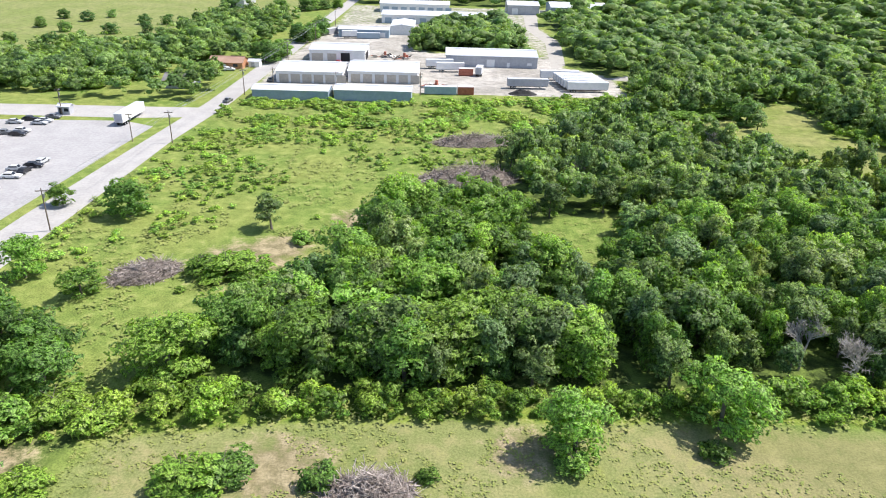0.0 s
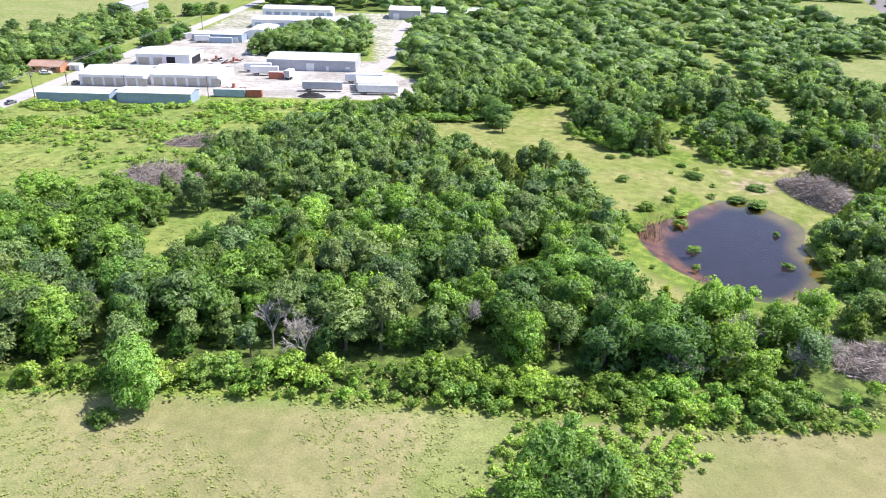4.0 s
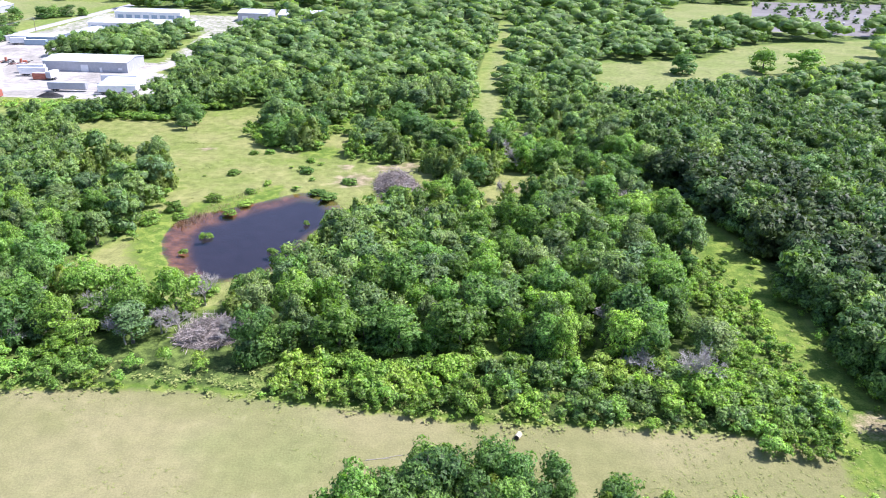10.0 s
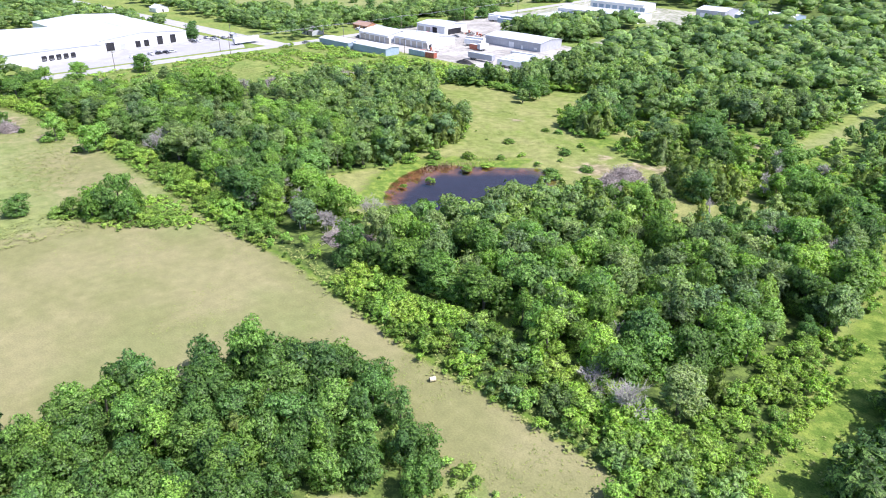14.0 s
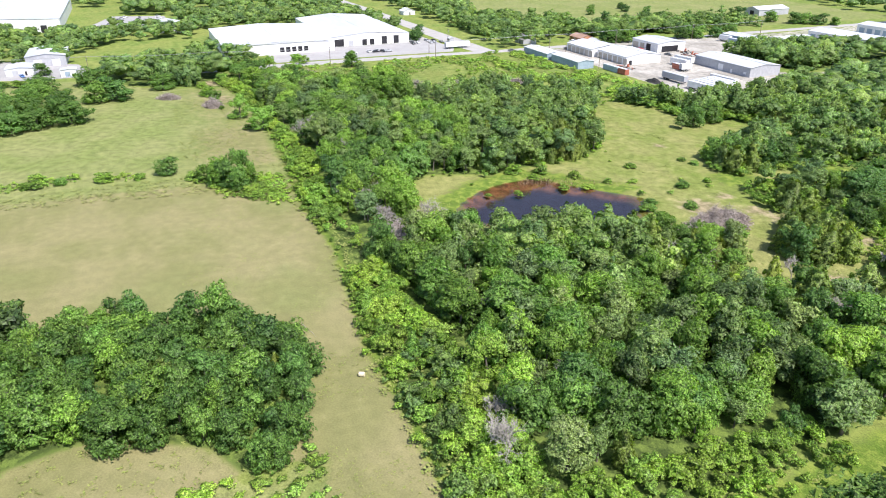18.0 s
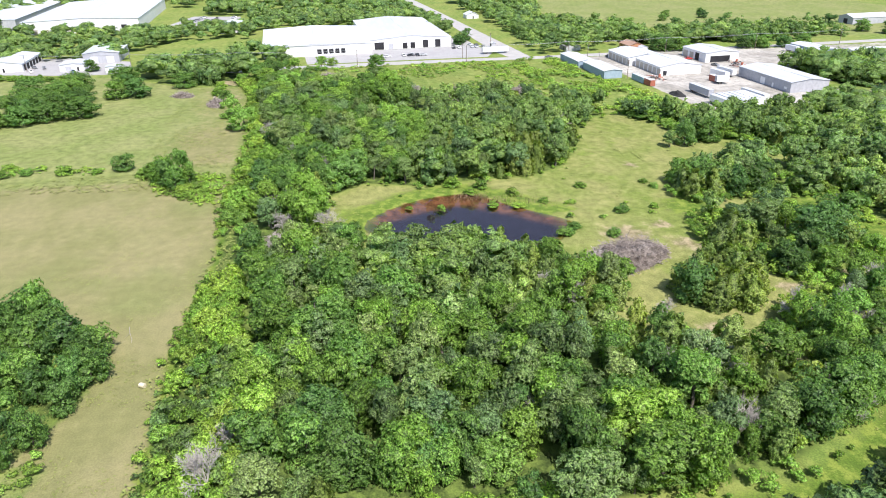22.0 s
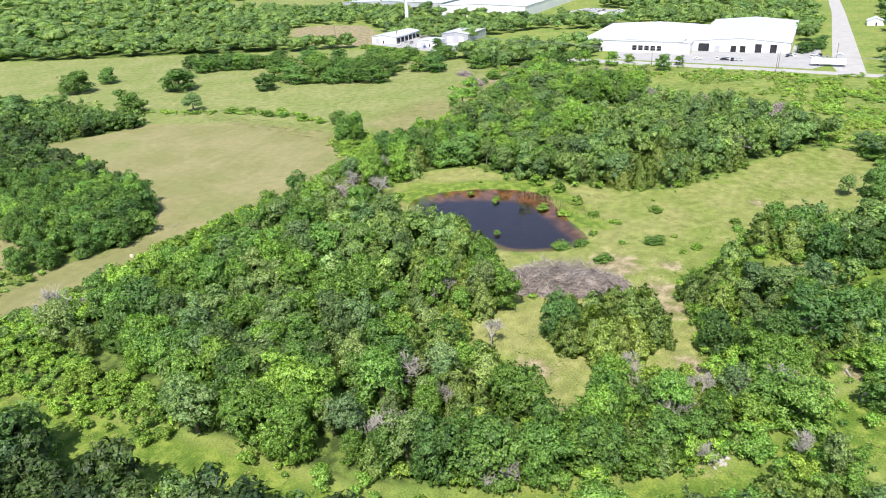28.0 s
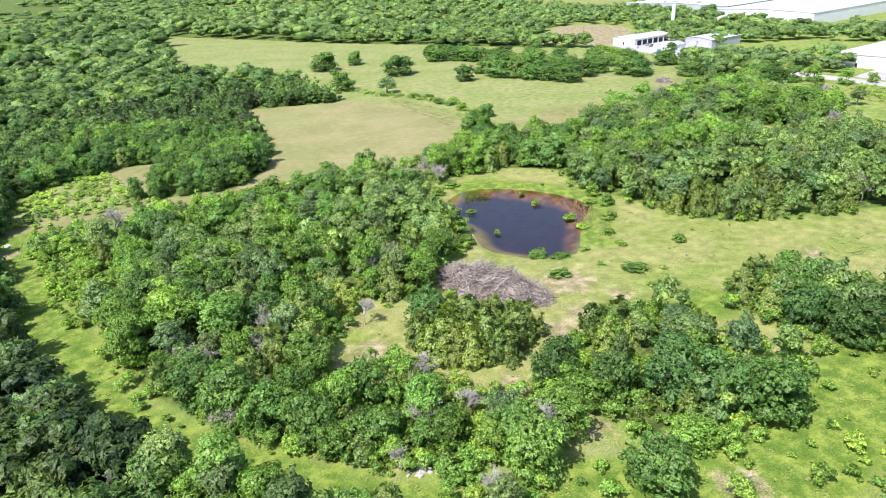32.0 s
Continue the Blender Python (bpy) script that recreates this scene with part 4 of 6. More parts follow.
            joined("woods", FAR["rim"][int(rng.integers(5))], x, y, s, rng.uniform(0.9, 1.3))
    for x, y in ((-128, 246), (-121, 250), (-114, 247), (-100, 246), (-95, 252), (-89, 247), (-85, 263), (-108, 258), (-118, 262), (-97, 277), (-109, 276), (-90, 281), (-97, 258), (-91, 257), (-88, 271), (-104, 285), (-105, 300), (-106, 311), (-112, 293), (-101, 318), (-93, 317), (-86, 316), (-101, 331), (-92, 328), (-83, 325), (-110, 322)):
        joined("woods", LOW["elm"][int(rng.integers(5))], x, y, rng.uniform(0.85, 1.15), rng.uniform(0.75, 1.0))
    for x, y in cast(-12, 46, 358, 394, 6.5):
        joined("woods", LOW["oak"][int(rng.integers(5))], x, y, rng.uniform(0.9, 1.3), rng.uniform(0.9, 1.25))


woods()


def hedge():
    """The overgrown fence line: a thick bank of bright shrubs and saplings."""
    for x in np.arange(-56, 262, 2.2):
        wide = float(hedge_width(x))
        rows = max(3, int(wide / 2.1))
        for row in range(rows):
            if rng.uniform() < (0.85 if 140 < x < 170 and row > 0 else 0.6 if 140 < x < 170 else 0.08):
                continue
            px = x + rng.uniform(-1.3, 1.3)
            py = fence_y(px) + 1.6 + row * (wide - 1.2) / rows + rng.uniform(-1.0, 1.0)
            h = rng.uniform(1.8, 4.0) * (0.62 if row == 0 else 1.0 + 0.35 * row / rows) * (1.0 if x > 45 else 0.92)
            if noise.noise(Vector((px * 0.09, py * 0.09, 11.0))) < -0.3:
                h *= 0.6
            joined("woods" if px > 205 and rng.uniform() < 0.4 else "brush", LOW["shrub"][int(rng.integers(5))], px, py, h / 10 * rng.uniform(1.0, 1.6), h / 8)


hedge()


def thicket():
    """Low brush before the yard and over the old meadow."""
    for x, y in cast(-74, 114, 203, 264, 2.5):
        edge = np.interp(x, (-74, -11, 0, 66, 114), (246.5, 248, 255, 260, 262))
        if y > edge or inside(CLEAR_EAST, x, y) or inside(CLEAR_NORTH, x, y) or not (inside(MEADOW, x, y) or y > 228):
            continue
        if noise.noise(Vector((x * 0.05, y * 0.08, 1.0))) > -0.12 + (234 - y) * 0.012 - 0.3 * (x > 55):
            h = rng.uniform(0.9, 2.6) * (1.5 if x > 40 and y > 232 else 1.0)
            joined("brush" if x > 40 and y > 232 else "thicket", FAR["shrub"][int(rng.integers(5))], x, y, h / 10 * 2.0, h / 9)
    p = cast(224, 264, 6, 54, 2.6)
    p = p[inside(FIELD, p[:, 0], p[:, 1]) & (p[:, 1] < fence_y(p[:, 0]) - 11)]
    for x, y in p:
        if (x > 228 or y > 37) and rng.uniform() < 0.8 + 0.5 * noise.noise(Vector((x * 0.1, y * 0.1, 6.0))):
            h = rng.uniform(0.9, 2.6)
            joined("thicket", FAR["shrub"][int(rng.integers(5))], x, y, h / 10 * 1.9, h / 9)
    p = cast(-78, 60, 120, 214, 2.6)
    p = p[inside(MEADOW, p[:, 0], p[:, 1])]
    for x, y in p:
        if noise.noise(Vector((x * 0.045, y * 0.045, 7.0))) + 0.5 * noise.noise(Vector((x * 0.16, y * 0.16, 2.0))) > 0.27 - (y - 150) * 0.0055 - 0.18 * (x < -45):
            h = rng.uniform(0.5, 1.7)
            joined("thicket", FAR["shrub"][int(rng.integers(5))], x, y, h / 10 * 2.4, h / 9)
    for p, keep in ((cast(140, 262, 200, 250, 3.0), LANE_NORTH), (cast(100, 232, 100, 215, 6.5), CLEAR_POND)):
        p = p[inside(keep, p[:, 0], p[:, 1]) & (depth_in(POND, p[:, 0], p[:, 1]) < -1)]
        for x, y in p:
            if rng.uniform() < (0.3 + 0.9 * noise.noise(Vector((x * 0.07, y * 0.07, 4.0))) if keep is LANE_NORTH else 0.06):
                h = rng.uniform(0.8, 3.6) if keep is LANE_NORTH else rng.uniform(0.7, 1.9)
                joined("brush", LOW["shrub"][int(rng.integers(5))], x, y, h / 10 * (1.4 if keep is LANE_NORTH else 1.9), h / (9 if keep is LANE_NORTH else 12))


thicket()

# ---- single trees and shrubs ----
for kind, x, y, h, w in (
        ("hackberry", -35.8, 137.7, 8.0, 1.15), ("elm", 17.9, 70.2, 10.5, 0.95), ("elm", 38.5, 76.0, 10.5, 1.1), ("elm", -75.1, 113.4, 8.2, 1.2), ("elm", -61.9, 107.1, 6.0, 1.3), ("elm", -68, 142.4, 9.0, 1.25), ("oak", -59.3, 87.3, 10.5, 1.2),
        ("elm", -54.6, 80.7, 10.0, 1.3), ("oak", -66.9, 91.9, 9.5, 1.1), ("elm", -73.4, 99.3, 8.5, 1.1), ("elm", -65.1, 80.6, 9, 1.2), ("shrub", -45.6, 109.3, 2.0, 1.0), ("elm", 96.8, 58.5, 12.3, 0.72), ("elm", 92.8, 53.5, 8.6, 0.95), ("oak", 99.5, 55.0, 9.6, 0.9), ("elm", 104.2, 57.5, 8.2, 0.9), ("elm", 96.0, 51.5, 7.6, 1.0), ("elm", 101.0, 61.5, 7.4, 0.85), ("elm", 90.3, 48.5, 5.8, 1.2), ("elm", 188.0, 41.6, 14.2, 0.62), ("oak", 192.5, 45.0, 11.4, 1.0), ("oak", 197.0, 49.5, 10.4, 1.05),
        ("oak", 67.6, -139.6, 13.0, 1.6), ("oak", 42.5, -144.7, 10.0, 1.3), ("oak", 92.4, -69.6, 12.0, 1.3), ("oak", 45.3, -86.8, 13.0, 1.7), ("hackberry", 80.7, -42.1, 8.5, 1.6), ("oak", 32.2, -39, 10.0, 1.25), ("oak", -38.2, 23.3, 11.0, 1.6),
        ("oak", -50.7, 44.1, 8.5, 1.4), ("oak", -35, 14.9, 10.5, 1.3), ("oak", 79.4, 38.1, 6.5, 1.2), ("oak", 99.2, 242.4, 9.5, 1.2), ("oak", 316.7, 353.3, 12.5, 1.2), ("elm", 362.1, 363.6, 13.0, 1.4), ("elm", 379.8, 359.2, 15, 1.3),
        ("hackberry", 171.5, 206.5, 6.8, 1.5), ("cedar", 180, 199.7, 8.5, 1.35), ("cedar", 176.2, 201.7, 7.6, 1.3), ("cedar", 183.9, 201.7, 7.0, 1.2), ("cedar", 181.8, 195.8, 6.4, 1.3), ("oak", 204.7, 175.1, 10.5, 0.95), ("elm", 198, 160.5, 9.0, 0.9), ("elm", 194, 157.5, 9.0, 1.0), ("oak", 190, 152.5, 8.0, 1.0), ("cedar", 202.5, 158, 8.8, 1.1), ("elm", 197, 154.5, 9.2, 1.0), ("elm", 231, 187, 6.0, 1.0), ("elm", 226, 191, 5.5, 1.0), ("oak", 221, 195, 6.0, 1.0), ("oak", 179, 231, 11.5, 1.1),
        ("oak", 139.5, 208.5, 9.0, 1.0), ("cedar", 145.0, 206.0, 8.4, 1.25), ("cedar", 150.0, 206.5, 9.0, 1.2), ("oak", 140.5, 214.5, 9.4, 1.0), ("oak", 146.5, 213.0, 10.6, 0.95), ("cedar", 151.0, 213.5, 9.6, 1.1), ("oak", 145.0, 220.5, 9.8, 1.0), ("oak", 150.5, 220.0, 10.0, 0.95), ("hackberry", 143.0, 227.0, 9.6, 1.1), ("oak", 149.5, 228.0, 9.8, 1.0), ("oak", 101.2, 232.0, 9.8, 1.05), ("hackberry", 102.5, 225.5, 6.2, 1.2),
        ("hackberry", 175.5, 213.3, 9.6, 1.1), ("oak", 187.5, 218.0, 11.2, 1.05), ("oak", 183.0, 225.0, 11.2, 1.05), ("oak", 193.5, 212.0, 9.0, 1.0), ("hackberry", 168.5, 218.5, 8.4, 1.2), ("elm", 200.5, 211.5, 8.2, 1.1), ("oak", 216.0, 217.0, 10.0, 1.1), ("oak", 206.0, 231.0, 9.6, 1.1), ("elm", 222.5, 205.5, 7.2, 1.1), ("oak", 231.5, 199.0, 8.4, 1.0), ("oak", 237.0, 191.5, 9.4, 1.05), ("elm", 241.5, 184.0, 9.0, 1.1), ("oak", 246.0, 177.0, 9.4, 1.0), ("elm", 236.0, 196.0, 6.4, 1.2),
        ("oak", 214.3, 212.8, 9.0, 1.1), ("elm", 207.5, 214.7, 9.0, 1.0), ("elm", 195.3, 228.3, 6.0, 1.4), ("elm", 231.3, 178.3, 8.0, 0.9), ("cedar", 190.2, 147.1, 8.0, 1.1), ("cedar", 196.2, 151.1, 8.6, 1.0), ("cedar", 201.2, 153.1, 7.8, 1.1),
        ("oak", -138.3, 206, 7.0, 1.5), ("oak", -145, 208.7, 6.5, 1.5), ("oak", -153.1, 214, 8.5, 1.2), ("elm", -87.1, 119.9, 5.0, 1.3), ("elm", -85, 147.6, 5.5, 1.2), ("shrub", 17, 67.5, 3.4, 1.6), ("shrub", 36, 70.5, 3.2, 1.6)):
    plant(kind, x, y, h, w)
for x, y, h in ((209.6, 178.2, 6.4), (210.8, 185.1, 6.8), (205.8, 182.1, 7.4), (199.8, 175.1, 6.0), (201.1, 188, 7.4), (206, 190.1, 6.6), (195.1, 183.1, 6.6), (195.3, 190, 6.2), (200.2, 193, 6.4), (191.3, 187, 5.6), (203.9, 186.1, 7.0)):
    plant("cedar", x, y, h * 1.15, 1.15, "olive-green red cedar in a dense clump")
for x, y in cast(184, 216, 168, 198, 4.0, 0.35):
    if depth_in(CEDARS, x, y) > 3.0 and not on_pile(x, y):
        plant("cedar", x, y, rng.uniform(6.0, 8.5), rng.uniform(1.0, 1.3), "olive-green red cedar in a dense clump")
for x, y, h, w in ((5.1, -25.1, 13.5, 1.3), (12.2, -34.9, 12, 1.4), (-6.8, -32, 11, 1.2), (-0.7, 6.5, 11.5, 1.3), (2.4, -5.1, 9.5, 1.3), (-11.1, -8.7, 10, 1.4), (-18, 1.9, 10, 1.3), (-15.3, -95.5, 10.5, 1.5), (-28.7, -79.7, 9.5, 1.5), (0.2, -111.5, 9.5, 1.5),
                   (-41.1, -64.2, 10, 1.6), (-34.7, -53.9, 9, 1.4), (-49.5, -49, 9, 1.4), (-59.5, -29.7, 9, 1.5), (9.3, -51.7, 9, 1.4), (-67.3, -8.6, 9, 1.5), (-73.3, 12.2, 9.5, 1.6),
                   (5.5, -14.0, 10.5, 1.3), (-17.0, -21.0, 10.5, 1.3), (-20.5, -10.5, 10, 1.3), (-4.0, -16.5, 10.5, 1.2), (-31.5, 1.5, 9, 1.2), (-42.0, -12.0, 9.5, 1.3), (-28.5, -19.5, 9.5, 1.3), (-53.5, -9.0, 9, 1.3),
                   (-15.5, -123.5, 9.5, 1.3), (-19.0, -110.0, 9.5, 1.4), (-17.5, -104.0, 8.5, 1.3), (-21.5, -86.0, 9, 1.4), (-15.0, -70.0, 9, 1.3), (-20.0, -63.5, 8.5, 1.3), (-110.5, -11.5, 7.5, 1.1), (-78.4, 315.5, 10.5, 1.2), (-74.4, 329.0, 9.0, 1.2), (-76.5, 322.5, 9.5, 1.1), (-71.5, 369.0, 8.5, 1.2), (-69.5, 381.0, 9.0, 1.2), (-67.5, 394.0, 8.0, 1.3), (-75.0, 376.0, 9.5, 1.2), (-68.5, 408.0, 8.5, 1.3),
                   (-107.5, 484.0, 9.5, 1.2), (-93.0, 493.0, 9.5, 1.3), (-88.0, 498.0, 9.0, 1.2), (-82.5, 504.5, 9.0, 1.3), (-74.5, 512.5, 7.0, 1.2), (-139.0, 482.0, 9.0, 1.2)):
    plant("oak", x, y, h, w * 1.12, "spreading oak tree at the edge of the pasture" if y < 100 else "spreading oak tree beside the road")
for x, y, h, w in ((-38.9, 116.1, 5.5, 1.8), (-43.6, 116.9, 4.6, 1.5), (-34.1, 115.2, 4.8, 1.6), (-25.4, 115.4, 4.2, 1.4), (-28.2, 131.4, 3.2, 1.5), (-49.9, 75.1, 4.6, 1.6), (-44.1, 73.2, 3.8, 1.7), (-55.7, 72.1, 6.0, 1.5), (-29, 62.8, 5.2, 1.7), (-24.7, 64.8, 4.0, 1.6),
                   (-47.4, 61.6, 3.5, 1.8), (-13.4, 64, 3.2, 1.5), (-0.7, 65.1, 2.0, 1.4), (77.7, -21.7, 3.2, 2.0), (73.2, -14.1, 2.6, 2.0), (68.9, -0.2, 2.4, 2.2), (76.1, 6.9, 2.6, 1.8), (78.5, 19.4, 3.6, 1.8), (80.9, 29.8, 2.4, 1.6), (77.7, -0.5, 3.4, 1.6),
                   (88.2, 46.0, 3.6, 1.5), (108.0, 60.5, 3.4, 1.6), (106.0, 63.6, 3.0, 1.6), (111.0, 62.0, 2.4, 1.7), (103.5, 65.0, 2.4, 1.6), (109.5, 66.5, 2.0, 1.7),
                   (139.2, 134.2, 1.9, 1.3), (137, 125.2, 1.6, 1.2), (140.7, 149.1, 2.2, 1.5), (161.9, 144.1, 1.7, 0.9), (157.4, 127.1, 1.6, 1.4), (129, 145.2, 2.4, 1.5), (142.9, 156.1, 2.2, 1.6), (168.6, 174, 2.6, 1.6), (153.8, 192.7, 2.2, 1.2), (145.3, 171, 2.0, 1.3),
                   (138.7, 200.4, 2.2, 1.3), (133.9, 199.4, 1.8, 1.6), (164.4, 162.1, 2.8, 1.5), (160.6, 166.1, 2.2, 1.8), (142.2, 164, 2.0, 1.4), (154.4, 182.8, 2.8, 1.5), (133.2, 178.8, 2.8, 1.2), (167.2, 129.1, 4.8, 1.3), (168.5, 137.1, 5.0, 1.2), (166, 121, 4.6, 1.4),
                   (162.9, 114.9, 3.4, 1.5), (155.9, 108.9, 3.0, 1.6), (148.9, 105.9, 2.6, 1.6), (172.6, 145.1, 3.2, 1.4), (123.1, 141.2, 4.0, 1.3), (126.3, 149.1, 3.6, 1.3), (134.3, 157.1, 3.0, 1.4), (174.2, 133.1, 5.0, 1.2), (176, 127, 5.4, 1.2)):
    low = 100 < x < 180 and 100 < y < 205 and h < 3
    plant("shrub", x, y, h * (0.95 if low else 1.2), w * (1.45 if low else 1.0))
for i in range(15):
    plant("shrub", -99.0 + 1.3 * i, -62.0 + 3.6 * i + 1.2 * (i % 2), rng.uniform(3.4, 5.2), rng.uniform(1.3, 1.7), "dark green shrub in a row beside the pale yard")

FIELD_WEEDS = [(88, 42), (94, 47), (104, 50), (112, 57), (119, 64), (122, 71), (97, 73.5), (91, 66), (88, 54)]
for x, y in cast(86, 124, 40, 74, 1.5):
    if depth_in(FIELD_WEEDS, x, y) > rng.uniform(-1.0, 2.5):
        h = rng.uniform(0.5, 1.7)
        joined("thicket", FAR["shrub"][int(rng.integers(5))], x, y, h / 10 * 2.0, h / 9)

# ragged weeds along the old field line
for x, y in cast(62, 96, -66, 36, 1.7):
    line = np.interp(y, (-62, -12, 8, 34), (91, 75.5, 72.5, 81))
    if abs(x - line) < rng.uniform(0.4, 4.6) and noise.noise(Vector((x * 0.1, y * 0.1, 3.0))) > -0.06:
        h = rng.uniform(0.5, 1.9)
        joined("brush" if rng.uniform() < 0.5 else "thicket", FAR["shrub"][int(rng.integers(5))], x, y, h / 10 * 1.8, h / 9)

for x, y, h, w in ((-39, 85, 10.5, 1.45), (-30, 93, 10.0, 1.3), (-24, 99, 10.5, 1.35), (-19, 87, 11.0, 1.4), (-9, 92, 12.0, 1.4), (1, 88, 12.5, 1.4), (11, 93, 11.5, 1.35), (20, 90, 11.0, 1.3), (-14, 104, 11.0, 1.3), (-3, 103, 11.5, 1.3),
                   (-17, 118, 10.5, 1.3), (-11, 131, 11.0, 1.25)):
    plant("elm", x, y, h, w, "large leafy elm tree at the front of the woods")

for x, y, h in ((-217.9, 395.2, 6), (-221.6, 428.3, 6), (-198.9, 382.7, 6), (-204.3, 420, 6.5), (-173.6, 379.7, 6.5), (-198.2, 438.2, 5), (-169.9, 415.6, 6), (-158, 418, 6), (-157.4, 386.6, 6), (-172.2, 340.4, 8), (-179.4, 331.6, 8.5), (-8.5, -131.8, 9), (-12, -117, 9), (-9.7, -102.9, 9.5), (-15, -90, 9), (-20.7, -76.8, 9)):
    plant("oak", x, y, h, 1.35, "round-crowned oak tree standing in open pasture")

# ---- bare trees ----
BARE = [tagged(new("bare_tree", bare_mesh(7.0, 5 + i, 0.9 + 0.15 * i)), "leafless silver-grey dead tree among the woods", "tree", "dead trees") for i in range(4)]
SPOTS = [(247.8, 158.2, 6.5), (212.4, 207.9, 6), (194.1, 143.1, 7), (229.9, 157.2, 8), (234, 165.2, 7), (202.1, 149.1, 7.5), (185.4, 219.4, 4), (218.6, 191.6, 8.5), (246.1, 176.3, 5), (221.8, 197.1, 5), (245.9, 161.2, 7), (247.2, 180.3, 6), (217.4, 202.4, 6.5), (211.4, 213.2, 7.5),
         (223.4, 199.8, 7), (229.1, 167.2, 7), (229, 94, 7), (230.8, 205.1, 4.5), (133.5, 91.7, 8.5), (145.5, 90, 7), (119.6, 94.4, 7.5), (240.9, 77.8, 9), (200.1, 92.9, 6), (148.5, 91, 6), (103.4, 105.3, 8.5), (237.4, 130.8, 8), (227.2, 119.7, 8), (232.8, 79.8, 7), (213.3, 164.2, 6),
         (223.8, 217.4, 5), (150.2, 100.8, 8), (186.3, 216.5, 5), (55.5, 90.3, 9), (76.1, 194, 9), (120.5, 83.6, 6.5), (128.5, 87.7, 7), (87.1, 95.7, 8), (9.5, 152, 8), (33.7, 169.6, 8.5), (159.9, 88.2, 6), (140.5, 85.9, 7), (61.6, 86.4, 8.5), (21, 97.3, 8.5)]
for i, (x, y, h) in enumerate(SPOTS):
    m = pose(x, y, 0, 0, 0, 67 * i) @ Matrix.Diagonal((h / 6, h / 6, h / 5.2, 1))
    if i < 4:
        BARE[i].matrix_basis = m
    else:
        src = BARE[i % 4]
        keep = src.matrix_basis.copy()
        src.matrix_basis = Matrix()
        copy_thing(src, m)
        src.matrix_basis = keep


# ---- brush piles ----
def brush_pile(x, y, length, width, height, turn, label, n=900):
    """A heap of cut branches lying over one another."""
    u, r = rng.uniform(0, 2 * math.pi, n), np.sqrt(rng.uniform(0, 1, n))
    px, py = r * np.cos(u) * length / 2, r * np.sin(u) * width / 2
    bumps = 0.75 + 0.35 * np.sin(px * 0.9 + 1.3) * np.cos(py * 1.3)
    pz = np.maximum(0.08, height * (1 - r ** 2) * bumps * rng.uniform(0.45, 1.0, n))
    way = unit(n) * np.array([1, 1, 0.5])
    way /= np.linalg.norm(way, axis=1, keepdims=True)
    half = (rng.uniform(0.5, 2.3, n))[:, None] * way
    c = np.stack([px, py, pz], 1)
    a, b = c - half, c + half
    a[:, 2], b[:, 2] = np.maximum(a[:, 2], 0.02), np.maximum(b[:, 2], 0.02)
    side = np.cross(way, (0.13, 0.21, 0.97))
    side /= np.linalg.norm(side, axis=1, keepdims=True)
    up = np.cross(side, way)
    rad = rng.uniform(0.03, 0.085, n)[:, None]
    rad[: n // 30] *= 2.6
    ring = [side, -0.5 * side + 0.87 * up, -0.5 * side - 0.87 * up]
    v = np.concatenate([p + q * rad * s for p, s in ((a, 1.0), (b, 0.45)) for q in ring])
    i = np.arange(n)
    f = []
    for j in range(3):
        k = (j + 1) % 3
        f += [np.stack([i + j * n, i + k * n, i + (3 + k) * n], 1), np.stack([i + j * n, i + (3 + k) * n, i + (3 + j) * n], 1)]
    k = 14
    g = np.linspace(-1, 1, k)
    mx, my = [q.ravel() for q in np.meshgrid(g, g)]
    hz = np.clip(height * 0.5 * (1 - mx ** 2 - my ** 2), -0.3, None) - 0.05
    hv = np.stack([mx * length / 2, my * width / 2, hz], 1)
    idx = np.arange(k * k).reshape(k, k) + len(v)
    q0, q1, q2, q3 = idx[:-1, :-1].ravel(), idx[:-1, 1:].ravel(), idx[1:, 1:].ravel(), idx[1:, :-1].ravel()
    f += [np.stack([q0, q1, q2], 1), np.stack([q0, q2, q3], 1)]
    root = tagged(new("brush_pile"), label, "brush pile", "brush piles")
    root.matrix_basis = pose(x, y, 0, 0, 0, turn)
    heap_f = np.concatenate(f[-2:]) - len(v)
    part("mound", tri_mesh("mound", hv, heap_f, [MOUND_FILL]), None, root)
    tagged(part("brushwood", tri_mesh("brushwood", v, np.concatenate(f[:-2]), [PILE]), None, root), kind="stuff")


brush_pile(184, 168, 30, 12.5, 6.4, 109, "long heap of grey-brown cut branches on the grass", 3200)
brush_pile(155, 90, 13, 9, 4.4, 20, "heap of grey dead branches at the wood's edge")
brush_pile(-7.6, 62.1, 11, 7, 3.4, 10, "heap of pale cut branches in the mown field")
brush_pile(-54.2, 115.7, 13, 8, 2.8, 30, "heap of grey dry branches in the meadow")
brush_pile(7, 171.5, 26, 12, 5.0, 5, "long heap of grey branches beside the woods", 1500)
brush_pile(9.5, 203.5, 25, 9, 3.4, 8, "low heap of grey branches in the brush", 1200)
brush_pile(-30.2, 45.3, 10, 6, 2.2, 60, "heap of grey branches in the pasture")


